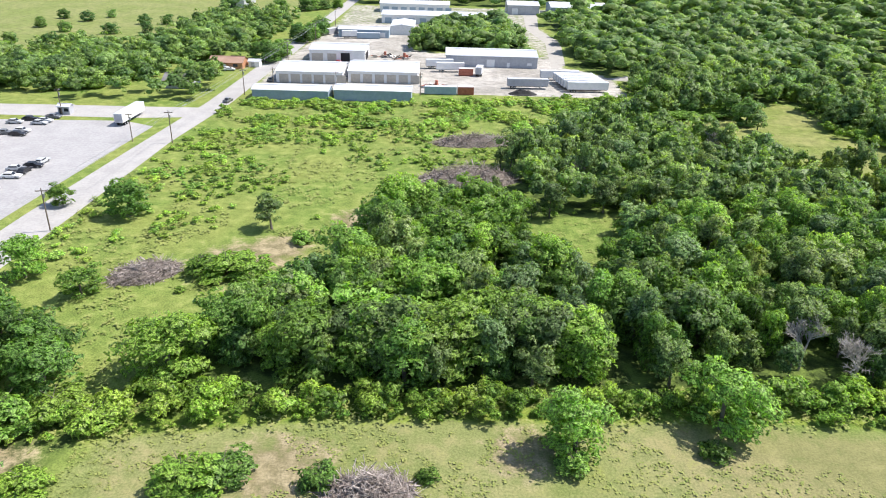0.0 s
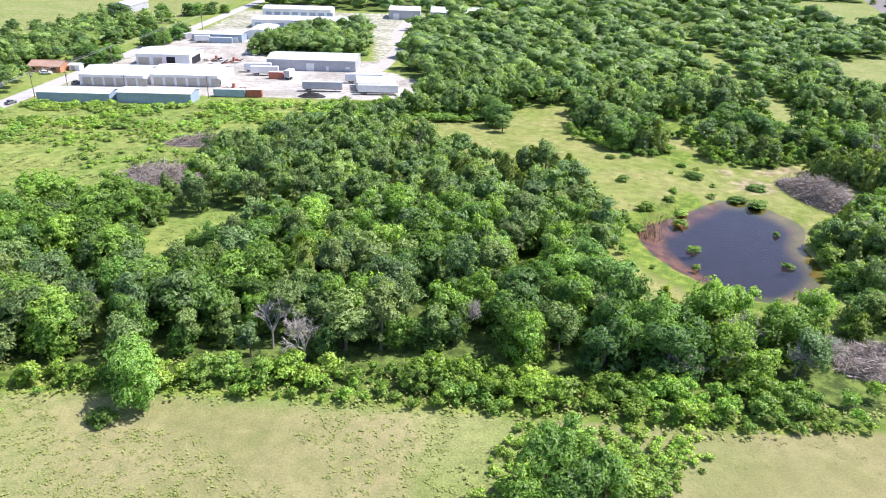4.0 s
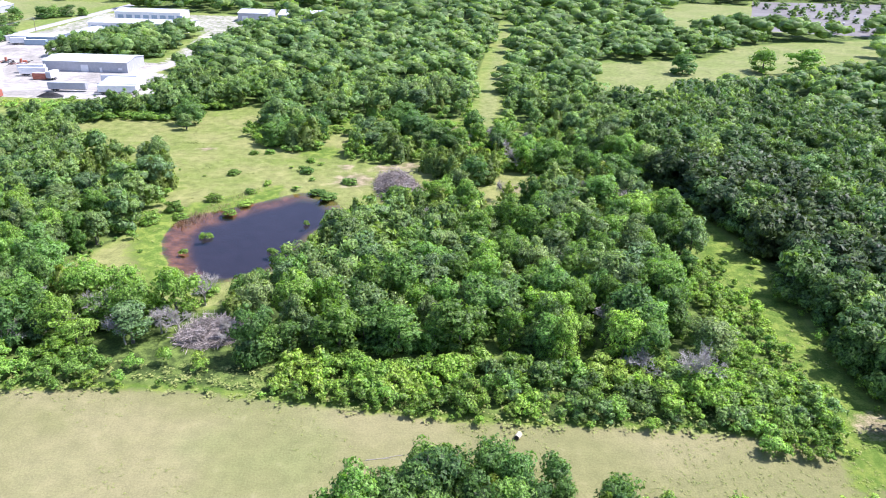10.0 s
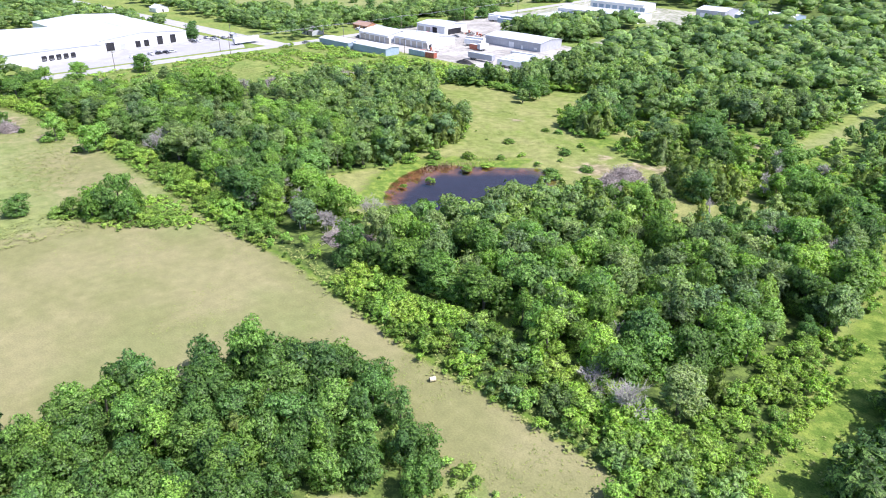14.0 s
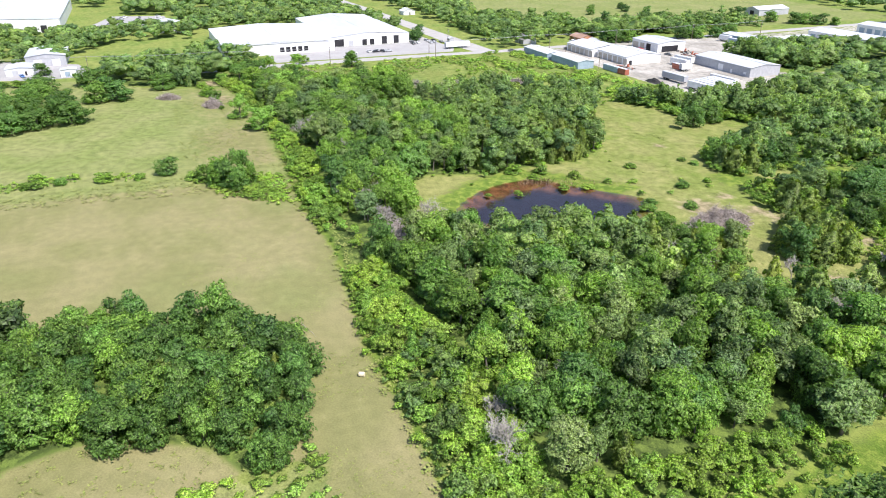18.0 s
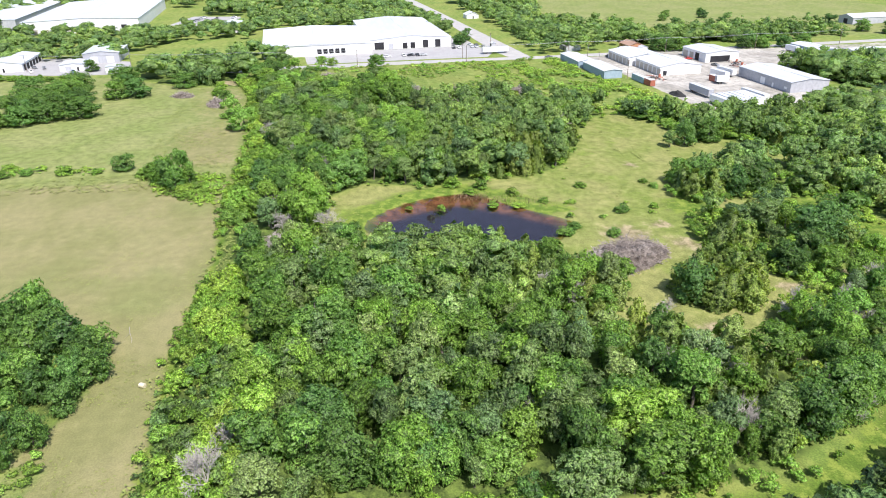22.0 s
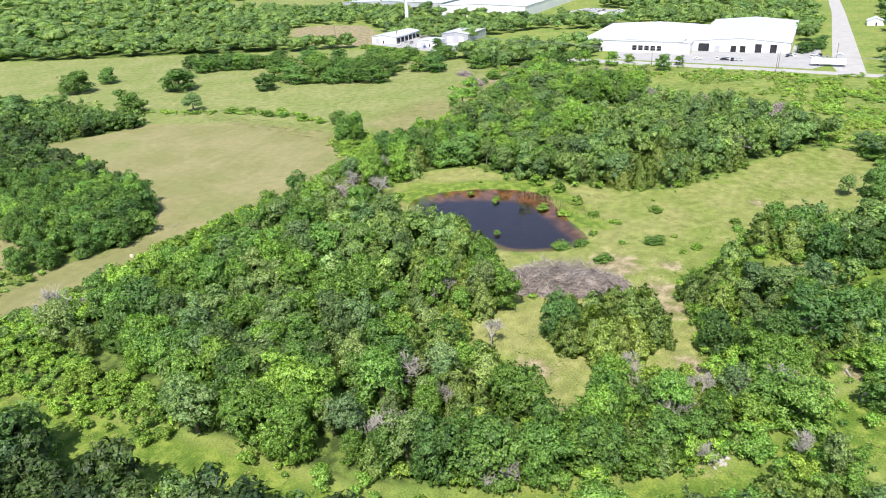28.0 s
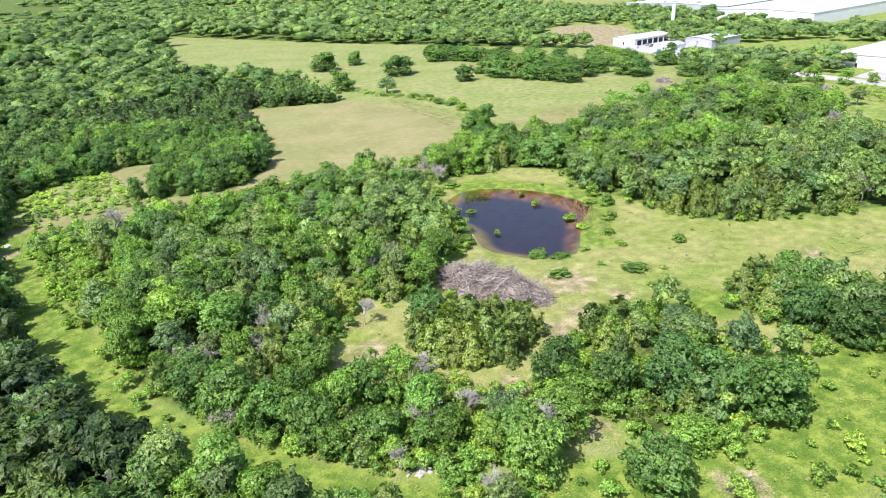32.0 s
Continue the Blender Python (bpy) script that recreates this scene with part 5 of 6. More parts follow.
# ---- weeds and tufts ----
def tufts():
    """Coarse grass and weeds standing over the turf."""
    def patch(poly, n, size, high, keep=lambda x, y: True):
        xs, ys = zip(*poly)
        p = np.stack([rng.uniform(min(xs), max(xs), n), rng.uniform(min(ys), max(ys), n)], 1)
        p = p[inside(poly, p[:, 0], p[:, 1]) & (depth_in(POND, p[:, 0], p[:, 1]) < -1.5)]
        for x, y in p:
            if not keep(x, y):
                continue
            m = int(rng.integers(4, 9))
            pos = np.stack([x + rng.normal(0, size, m), y + rng.normal(0, size, m), rng.uniform(0.05, high, m)], 1)
            v, f, nv = leaf_tris(pos, unit(m) + np.array([0, 0, 3.0]), size * 0.95)
            st = JOIN["weeds"]
            st[3].append(nv)
            st[0].append(v)
            st[1].append(f + st[2])
            st[2] += len(v)
    rough = lambda x, y: noise.noise(Vector((x * 0.06, y * 0.06, 2.0))) > 0.0
    patch(MEADOW, 7000, 0.5, 0.6, rough)
    patch(CLEAR_POND, 1600, 0.3, 0.25, rough)
    patch(CLEAR_NORTH, 900, 0.4, 0.4, rough)
    patch(LANE, 1500, 0.28, 0.25, rough)
    patch(LANE_NORTH, 700, 0.28, 0.25, rough)
    patch(CLEAR_SMALL, 120, 0.4, 0.4)
    patch([(-60, 58), (262, 58), (262, 64), (-60, 80)], 800, 0.25, 0.2, lambda x, y: fence_y(x) - 1.6 < y < fence_y(x) + 1)
    patch([(-45, 44), (86, 44), (86, 76), (-45, 74)], 2600, 0.3, 0.18, lambda x, y: noise.noise(Vector((x * 0.06, y * 0.06, 2.0))) > -0.12)
    patch([(84, 36), (205, 36), (205, 69), (84, 72)], 1500, 0.16, 0.1, rough)
    patch([(195, 40), (262, 40), (262, 66), (180, 70)], 1500, 0.17, 0.14, rough)
    patch([(212, 8), (229, 8), (229, 36), (212, 36)], 120, 0.3, 0.3)
    patch([(84, -30), (112, -30), (120, 64), (84, 64)], 1500, 0.4, 0.6, lambda x, y: abs(x - 86 - 0.16 * y) < 9)
    patch([(-60, 70), (262, 55), (262, 75), (-60, 90)], 3500, 0.45, 0.8, lambda x, y: fence_y(x) - 0.5 < y < fence_y(x) + 11)


tufts()

# ---- buildings ----
def gable_end(x, y0, y1, h, rise, thick):
    bm = bmesh.new()
    pts = [(y0, h), (y1, h), ((y0 + y1) / 2, h + rise)]
    a = [bm.verts.new((x - thick / 2, y, z)) for y, z in pts]
    b = [bm.verts.new((x + thick / 2, y, z)) for y, z in pts]
    bm.faces.new(a[::-1])
    bm.faces.new(b)
    for i in range(3):
        j = (i + 1) % 3
        bm.faces.new((a[i], a[j], b[j], b[i]))
    bmesh.ops.recalc_face_normals(bm, faces=bm.faces)
    return bm


def roof_slope(x0, x1, ya, za, yb, zb, t=0.14):
    """One pitch of the roof."""
    bm = bmesh.new()
    q = [bm.verts.new(p) for p in ((x0, ya, za), (x1, ya, za), (x1, yb, zb), (x0, yb, zb))]
    r = [bm.verts.new((v.co.x, v.co.y, v.co.z + t)) for v in q]
    bm.faces.new(q[::-1])
    bm.faces.new(r)
    for i in range(4):
        j = (i + 1) % 4
        bm.faces.new((q[i], q[j], r[j], r[i]))
    bmesh.ops.recalc_face_normals(bm, faces=bm.faces)
    return bm


def shed(name, x0, x1, y0, y1, h, rise, wall, roof, label, category="building", openings=(), turn=False):
    """A metal shed with a gable roof, its ridge along x (or along y when turned). openings: side, from, to, height, material, part name."""
    cx, cy = (x0 + x1) / 2, (y0 + y1) / 2
    lx, ly = ((y1 - y0), (x1 - x0)) if turn else ((x1 - x0), (y1 - y0))
    root = tagged(new(name), label, category)
    root.matrix_basis = pose(cx, cy, 0, 0, 0, 90 if turn else 0)
    X, Y, t = lx / 2, ly / 2, 0.2
    part("wall", boxed(-X, X, -Y, -Y + t, 0, h), wall, root)
    part("wall", boxed(-X, X, Y - t, Y, 0, h), wall, root)
    part("wall", boxed(-X, -X + t, -Y + t, Y - t, 0, h), wall, root)
    part("wall", boxed(X - t, X, -Y + t, Y - t, 0, h), wall, root)
    if rise:
        part("gable", gable_end(-X + t / 2, -Y, Y, h, rise, t), wall, root)
        part("gable", gable_end(X - t / 2, -Y, Y, h, rise, t), wall, root)
    o = 0.35
    drop = rise * o / Y
    part("roof", roof_slope(-X - o, X + o, -Y - o, h - drop + 0.01, 0, h + rise + 0.01), roof, root)
    part("roof", roof_slope(-X - o, X + o, 0, h + rise + 0.01, Y + o, h - drop + 0.01), roof, root)
    part("ridge_cap", boxed(-X - o, X + o, -0.25, 0.25, h + rise + 0.1, h + rise + 0.24, bev=0.03), roof, root)
    for side, a, b, z1, mat, what in openings:
        z0 = 0.05
        if isinstance(z1, tuple):
            z0, z1 = z1
        if side == "s":
            bm = boxed(-X + a, -X + b, -Y - 0.06, -Y + 0.02, z0, z1, bev=0.015)
        elif side == "n":
            bm = boxed(-X + a, -X + b, Y - 0.02, Y + 0.06, z0, z1, bev=0.015)
        elif side == "e":
            bm = boxed(X - 0.02, X + 0.06, -Y + a, -Y + b, z0, z1, bev=0.015)
        else:
            bm = boxed(-X - 0.06, -X + 0.02, -Y + a, -Y + b, z0, z1, bev=0.015)
        part(what, bm, mat, root)
    return root


def row(side, first, width, step, n, z, mat, what):
    return [(side, first + i * step, first + i * step + width, z, mat, what) for i in range(n)]


shed("storage_shed", -67.7, -40.8, 249.1, 258.8, 3.6, 0.7, WALL_BLUE, ROOF_WHITE, "long blue-grey metal shed with a white roof", openings=row("n", 1, 2.6, 3.4, 8, 2.6, DOOR_TAN, "roller_door"))
shed("storage_shed", -39, -11.5, 251, 260.8, 3.8, 0.7, WALL_BLUE, ROOF_WHITE, "blue metal shed with a white roof beside the brush", openings=row("n", 1, 2.6, 3.4, 8, 2.6, DOOR_TAN, "roller_door"))
shed("warehouse_shed", -65.4, -39.5, 277.6, 299, 4.4, 1.6, WALL_WHITE, ROOF_WHITE, "white metal warehouse with tan roller doors", openings=row("s", 1.2, 3.6, 4.5, 6, 3.4, DOOR_TAN, "roller_door"))
shed("warehouse_shed", -37.8, -10.4, 280.9, 304.2, 4.4, 1.8, WALL_WHITE, ROOF_WHITE, "white metal warehouse with grey roller doors", openings=row("s", 1.2, 3.6, 4.7, 6, 3.4, DOOR_TAN, "roller_door") + [("e", 2, 4, 2.4, DARK, "door")])
shed("workshop", -60.2, -35.5, 321.7, 342, 5.0, 1.2, WALL_WHITE, ROOF_WHITE, "white metal workshop with an open dark bay", openings=[("s", 14, 18, 4.0, DARK, "open_bay"), ("s", 1, 6, 3.6, DOOR_TAN, "roller_door"), ("s", 8, 12, 3.6, DOOR_TAN, "roller_door"), ("e", 3, 15, 3.4, DARK, "open_bay")])
shed("storage_building", 0.8, 41.3, 318.7, 338.6, 4.8, 1.2, WALL_GREY, ROOF_WHITE, "long grey-walled metal building with a white roof", openings=[("s", 18, 21.5, 3.4, WALL_WHITE, "roller_door"), ("s", 27, 28.2, 2.2, WALL_WHITE, "door"), ("s", 36, 38, (1.2, 2.2), WALL_WHITE, "window")])
shed("rear_building", -44.1, 2.5, 497.4, 516.2, 5.5, 1.4, WALL_WHITE, ROOF_WHITE, "long white rear building with blue-grey bays", openings=row("s", 2, 4, 6, 8, 3.6, WALL_BLUE, "roller_door"))
shed("rear_building", -38.5, 26, 445.6, 467.6, 5.0, 1.4, WALL_WHITE, ROOF_WHITE, "long pale rear building with a white roof", openings=row("s", 2, 4, 7, 9, 3.4, WALL_BLUE, "roller_door"))
shed("rear_shed", -56.9, -30, 390.5, 402.5, 4.0, 0.8, WALL_BLUE, ROOF_WHITE, "low blue-grey shed beside the yard", openings=row("s", 2, 3, 5, 5, 2.8, WALL_WHITE, "roller_door"))
shed("rear_shed", -30, -17.3, 402.5, 428.1, 4.5, 0.9, WALL_WHITE, ROOF_WHITE, "white flat-roofed shed in the yard", openings=[("s", 2, 5, 3, WALL_BLUE, "roller_door")], turn=True)
shed("rear_building", 42, 63.4, 502.8, 525.5, 6, 1.6, WALL_GREY, ROOF_WHITE, "grey metal building with a pale roof", openings=[("s", 3, 7, 4, WALL_WHITE, "roller_door")])
shed("rear_building", 71.1, 109.2, 500.8, 528.6, 5.5, 2.2, WALL_BLUE, ROOF_GREY, "blue-grey metal building with a grey roof", openings=[("s", 5, 9, 4, WALL_WHITE, "roller_door"), ("s", 25, 29, 4, WALL_WHITE, "roller_door")])
shed("barn", -150.5, -135.5, 499.5, 531.0, 4.6, 2, WALL_GREY, ROOF_WHITE, "grey metal barn with a white roof across the road", openings=[("w", 5.5, 9.5, 3.6, DARK, "open_bay")], turn=True)

shed("warehouse", -203.5, -121.4, 81.8, 147, 5.9, 1.5, WALL_WHITE, ROOF_WHITE, "vast white warehouse wing with truck docks",
     openings=row("e", 32, 2.6, 3.6, 5, (1.2, 4.0), DARK, "dock_door") + [("e", 5, 6.2, 2.4, DARK, "door"), ("e", 13, 14, 2.2, DARK, "door")])
shed("warehouse", -233, -132.8, 147.1, 199.6, 5.9, 2.0, WALL_WHITE, ROOF_WHITE, "vast white warehouse hall with dark truck docks",
     openings=[("e", 3, 9, 4.5, DARK, "dock_door"), ("e", 12, 15, 3.4, WALL_GREY, "dock_door"), ("e", 21, 24, 3.6, DARK, "dock_door"), ("e", 26, 29, 3.6, DARK, "dock_door"), ("e", 34, 37.5, 4.8, DARK, "dock_door"), ("e", 42, 45.5, 4.8, DARK, "dock_door")])
tagged(new("dock_canopy", bm_mesh("dock_canopy", roof_slope(-135, -121, 97, 6.5, 143, 6.5, 0.5), ROOF_GREY)), "grey flat canopy roof along the warehouse front", "roof")
shed("warehouse_shed", -258.8, -237.5, 46.8, 69.6, 5, 2.5, WALL_WHITE, ROOF_WHITE, "white gabled shed behind the warehouse", openings=[("e", 8, 12, 3.5, DARK, "open_bay")])
shed("factory", -426.6, -276.4, -95.4, -12.5, 9, 1.5, WALL_WHITE, ROOF_WHITE, "huge pale factory hall with a white roof",
     openings=[("e", 70, 74, 5, DARK, "dock_door")] + row("e", 8, 3, 8, 7, 3.5, DOOR_TAN, "dock_door"))
shed("factory", -518.9, -308.7, -220.1, -108.4, 8, 1.5, WALL_GREY, ROOF_WHITE, "wide factory wing with a pale dusty roof", openings=row("e", 10, 4, 14, 6, 4, DARK, "dock_door"))
shed("workshop", -158.5, -121.5, -70.0, -50.5, 4.4, 1.3, WALL_WHITE, ROOF_WHITE, "long white metal workshop with open truck bays", openings=row("n", 2.5, 4.2, 5.6, 6, 3.4, DARK, "open_bay") + [("e", 3, 6.5, 3.2, WALL_GREY, "roller_door"), ("e", 9, 10, 2.1, DARK, "door")])
shed("workshop", -129.0, -114.5, -29.5, -15.5, 3.6, 0.7, WALL_WHITE, ROOF_WHITE, "low white workshop beyond the pasture", openings=[("e", 3, 6, 2.8, WALL_GREY, "roller_door"), ("e", 9, 10, 2.1, DARK, "door")])
shed("storage_hall", -168.0, -137.0, -22.0, -2.0, 5.6, 1.2, WALL_GREY, ROOF_WHITE, "broad pale metal hall with a white roof", openings=[("e", 4, 8, 3.8, WALL_WHITE, "roller_door"), ("e", 13, 17, 3.8, WALL_WHITE, "roller_door")])
shed("garden_shed", -108.5, -102.0, -3.0, 4.5, 3.4, 0.5, WALL_WHITE, ROOF_WHITE, "small white shed near the power line", "shed", [("e", 2, 4.5, 2.6, WALL_BLUE, "roller_door")])
shed("house", -98.5, -84.5, 300.0, 309.5, 2.6, 1.7, BRICK_RED, SHINGLE, "orange brick house with a brown shingle roof", "house", [("s", 2, 3.2, (0.9, 2.1), GLASS_DARK, "window"), ("s", 6, 7, 2.1, WALL_WHITE, "door"), ("s", 10, 12, (0.9, 2.1), GLASS_DARK, "window")])
shed("house", -104.2, -93.2, 262.5, 271.8, 2.8, 2.0, WALL_GREY, SHINGLE_GREY, "small house with a grey roof among trees", "house", [("s", 2, 3.2, (0.9, 2.1), GLASS_DARK, "window"), ("s", 6, 7, 2.1, DARK, "door")])
shed("garden_shed", -83.2, -78.6, 305.0, 309.0, 2.4, 0.6, WALL_WHITE, ROOF_WHITE, "small white shed beside the brick house", "shed", [("s", 1, 2.5, 2, WALL_GREY, "door")])
shed("guard_hut", -123.3, -119.6, 222.8, 225.6, 2.6, 0.5, WALL_GREY, ROOF_GREY, "small guard hut at the lot's entrance", "hut", [("s", 0.4, 1.4, 2.1, DARK, "door"), ("s", 2, 3.4, (1, 2), GLASS_DARK, "window")])
shed("house", -269.5, -258.6, 241.4, 251.4, 3, 2, WALL_WHITE, ROOF_WHITE, "white house among trees by the side road", "house", [("s", 2, 3.2, (0.9, 2.1), GLASS_DARK, "window"), ("e", 5, 6, 2.1, DARK, "door")])


# ---- vehicles ----
def rounded(profile, half, bev):
    """A body swept across from a side outline."""
    bm = bmesh.new()
    a = [bm.verts.new((x, -half, z)) for x, z in profile]
    b = [bm.verts.new((x, half, z)) for x, z in profile]
    bm.faces.new(a)
    bm.faces.new(b[::-1])
    for i in range(len(a)):
        j = (i + 1) % len(a)
        bm.faces.new((a[i], b[i], b[j], a[j]))
    bmesh.ops.recalc_face_normals(bm, faces=bm.faces)
    bmesh.ops.bevel(bm, geom=list(bm.edges), offset=bev, segments=2, affect="EDGES", profile=0.6)
    return bm


def wheel_parts(root, x, y, r, width):
    bm = bmesh.new()
    rod(bm, (x, y - width / 2, r), (x, y + width / 2, r), r, r, 16)
    tyre = part("tyre", bm, RUBBER, root)
    bm = bmesh.new()
    rod(bm, (x, y - width / 2 - 0.012, r), (x, y + width / 2 + 0.012, r), r * 0.58, r * 0.58, 12)
    part("rim", bm, STEEL, tyre)


def car(color, label, pickup=False):
    root = tagged(new("pickup_truck" if pickup else "car"), label, "pickup" if pickup else "car")
    part("body", rounded([(-2.3, 0.35), (2.3, 0.35), (2.35, 0.75), (1.4, 0.95), (-2.2, 1.0), (-2.35, 0.7)], 0.9, 0.07), color, root)
    cab = [(0.9, 0.94), (0.35, 1.5), (-0.9, 1.52), (-1.1, 0.97)] if pickup else [(1.0, 0.94), (0.3, 1.46), (-1.2, 1.46), (-1.95, 0.97)]
    part("cabin", rounded(cab, 0.76, 0.06), color, root)
    part("windscreen", rounded([(cab[0][0] - 0.04, 1.0), (cab[1][0] + 0.07, 1.42), (cab[1][0] + 0.03, 1.42), (cab[0][0] - 0.1, 1.0)], 0.66, 0.008), GLASS_DARK, root)
    part("rear_window", rounded([(cab[3][0] - 0.02, 1.02), (cab[2][0] - 0.05, 1.4), (cab[2][0], 1.4), (cab[3][0] + 0.06, 1.02)], 0.62, 0.008), GLASS_DARK, root)
    for s in (-1, 1):
        part("side_window", boxed(cab[3][0] + 0.45, cab[0][0] - 0.45, s * 0.755 - 0.012, s * 0.755 + 0.012, 1.02, 1.38, bev=0.008), GLASS_DARK, root)
        part("headlight", boxed(2.3, 2.36, s * 0.65 - 0.18, s * 0.65 + 0.18, 0.62, 0.76, bev=0.02), WALL_WHITE, root)
        for x in (-1.4, 1.45):
            wheel_parts(root, x, s * 0.82, 0.33, 0.2)
    if pickup:
        part("cargo_bed", boxed(-2.2, -1.15, -0.72, 0.72, 0.985, 1.012), DARK, root)
    return root


def place(src, spots):
    for i, (x, y, turn) in enumerate(spots):
        if i == 0:
            src.matrix_basis = pose(x, y, 0.03, 0, 0, turn)
        else:
            copy_thing(src, pose(x, y, 0.03, 0, 0, turn))


place(car(paint("black_paint", (0.02, 0.02, 0.025)), "black saloon car parked on pale concrete"), [(-104.6, 172.3, 5), (-128.1, 215.1, 8), (-104.7, 168.3, 92), (-123.2, 198.9, 0), (460.7, 577.5, 60), (490, 597.6, 60), (529.7, 618.8, 60), (443.5, 558.7, 60)])
place(car(paint("silver_paint", (0.5, 0.52, 0.54)), "silver car parked on pale concrete"), [(-107.4, 169.5, 5), (-130.9, 211.4, 5), (-104.1, 175.8, 88), (-122.9, 213.6, 0), (470.5, 583.6, 60), (511.7, 582.6, 60), (548.9, 637.9, 60), (-123.1, 210.9, 0)] + [(-340 + 4.1 * i, 30 - 1.1 * i, 75) for i in range(0, 13, 2)] + [(-333 + 4 * i, 55, 90) for i in range(1, 12, 3)])
place(car(paint("white_paint", (0.75, 0.76, 0.76)), "white car parked in the sun"), [(-105.7, 164.1, 5), (-104.9, 154.1, 90), (-89.0, 296.5, 10), (-116.5, -45.0, 20), (-123.8, 202.5, 0), (-89.9, 297.7, 30), (480.3, 589.8, 60), (522.7, 575, 60), (588.9, 659.2, 60)] + [(-340 + 4.1 * i, 30 - 1.1 * i, 75) for i in range(1, 13, 3)] + [(-333 + 4 * i, 55, 90) for i in range(0, 12, 3)])
place(car(paint("grey_paint", (0.16, 0.17, 0.18)), "dark grey pickup truck parked outdoors", True), [(-75.1, 244.8, 80), (-127.6, 200.1, 10), (-122.5, 218.2, 0), (-68.1, 279.6, 90), (-26, 322.2, 20), (502.2, 571.2, 60), (-129.3, -46.8, 30), (-126.8, -41.0, 15), (-331, 41, 170), (-320, 40, 170), (-306, 38, 170), (-297, 36, 170)])
place(car(paint("blue_paint", (0.05, 0.16, 0.42)), "blue car parked before the low white workshop"), [(-110.0, -21.5, 20)])
place(car(paint("red_paint", (0.5, 0.05, 0.04)), "bright red pickup truck parked outdoors", True), [(-47, 318, 80)])


def trailer(label, wall=WALL_WHITE, length=16.0, wheels=True):
    """A box trailer on its axles."""
    root = tagged(new("box_trailer"), label, "trailer", "parked trailers")
    L, z0 = length / 2, 1.1 if wheels else 0.15
    part("box", boxed(-L, L, -1.3, 1.3, z0, z0 + 2.8, bev=0.04), wall, root)
    part("roof_panel", boxed(-L + 0.05, L - 0.05, -1.24, 1.24, z0 + 2.8, z0 + 2.84), ROOF_WHITE, root)
    n = int(length / 2)
    for s in (-1, 1):
        for i in range(n + 1):
            x = -L + 0.1 + i * (length - 0.2) / n
            part("rib", boxed(x - 0.04, x + 0.04, s * 1.3 - 0.02, s * 1.3 + 0.02, z0 + 0.1, z0 + 2.7), wall, root)
    part("rear_door", boxed(-L - 0.05, -L + 0.01, -1.2, 1.2, z0 + 0.1, z0 + 2.65, bev=0.015), WALL_GREY, root)
    part("chassis", boxed(-L + 0.2, L - 0.3, -0.55, 0.55, z0 - 0.3, z0), RUBBER, root)
    if wheels:
        for s in (-1, 1):
            for x in (-L + 1.6, -L + 2.9):
                wheel_parts(root, x, s * 1.02, 0.5, 0.5)
            part("landing_leg", boxed(L - 3.1, L - 2.95, s * 0.6 - 0.07, s * 0.6 + 0.07, 0.02, z0 - 0.1), STEEL, root)
    else:
        for s in (-1, 1):
            for x in (-L + 1, 0, L - 1):
                part("sleeper", boxed(x - 0.2, x + 0.2, s * 0.8 - 0.3, s * 0.8 + 0.3, 0.0, z0 - 0.0), POLEWOOD, root)
    return root


place(trailer("white semi trailer parked on the concrete lot"), [(-98.6, 219, 88)])
place(trailer("pale grey box trailer parked in the yard", WALL_GREY), [(32.9, 278.6, 2)])
place(trailer("white storage trailer in a row of trailers", WALL_WHITE, 16.0), [(55.8, 275.4, 3), (54.8, 278.9, 3), (54.3, 282, 3), (53.8, 285.1, 3), (53.3, 288.2, 3), (52.7, 291.2, 3), (47.9, 295.8, 3)])
place(trailer("white box trailer beside the warehouses", WALL_WHITE, 12.0), [(2.6, 306.7, 5), (-2, 313.4, 8)])
place(trailer("blue storage container standing on the ground", WALL_BLUE, 12.0, False), [(-1.1, 265.3, 1), (-40.5, 387.5, 4)])
place(trailer("white travel trailer parked beside the low shed", WALL_WHITE, 8.0), [(-50.5, 387.0, 12)])
place(trailer("pale grey storage container near the road", WALL_GREY, 8.0, False), [(-62.0, 400.0, 62)])
place(trailer("rusty red storage container in the yard", RUST, 6.0, False), [(8.3, 265.8, 4), (9.2, 300.1, 0)])
place(trailer("short white box trailer with dark doors", WALL_WHITE, 6.0), [(14.8, 300.5, 80), (-55.9, 402, 10)])


def heap(name, x, y, lx, ly, h, mat, label):
    bm = bmesh.new()
    bmesh.ops.create_grid(bm, x_segments=18, y_segments=18, size=1.0)
    for v in bm.verts:
        r = min(1.0, v.co.length)
        n = noise.noise(Vector((v.co.x * 3 + x, v.co.y * 3 + y, 0)))
        v.co = Vector((v.co.x * lx / 2, v.co.y * ly / 2, h * max(0.0, (1 - r) ** 0.8) * (1 + 0.5 * n) - 0.03))
    ob = tagged(new(name, bm_mesh(name, bm, mat)), label, "heap")
    ob.matrix_basis = pose(x, y, 0)


def stones(x, y, n, spread, label):
    """Broken pale stones tipped on the ground."""
    root = tagged(new("stone_pile"), label, "stones")
    root.matrix_basis = pose(x, y, 0)
    pick = random.Random(int(x * 3 + y))
    for _ in range(n):
        bm = bmesh.new()
        bmesh.ops.create_icosphere(bm, subdivisions=1, radius=pick.uniform(0.25, 0.7))
        for v in bm.verts:
            v.co *= pick.uniform(0.7, 1.2)
            v.co.z = max(-0.1, v.co.z * 0.6)
        bmesh.ops.translate(bm, verts=bm.verts, vec=(pick.gauss(0, spread), pick.gauss(0, spread * 0.6), 0.1))
        part("stone", bm, CURB, root)


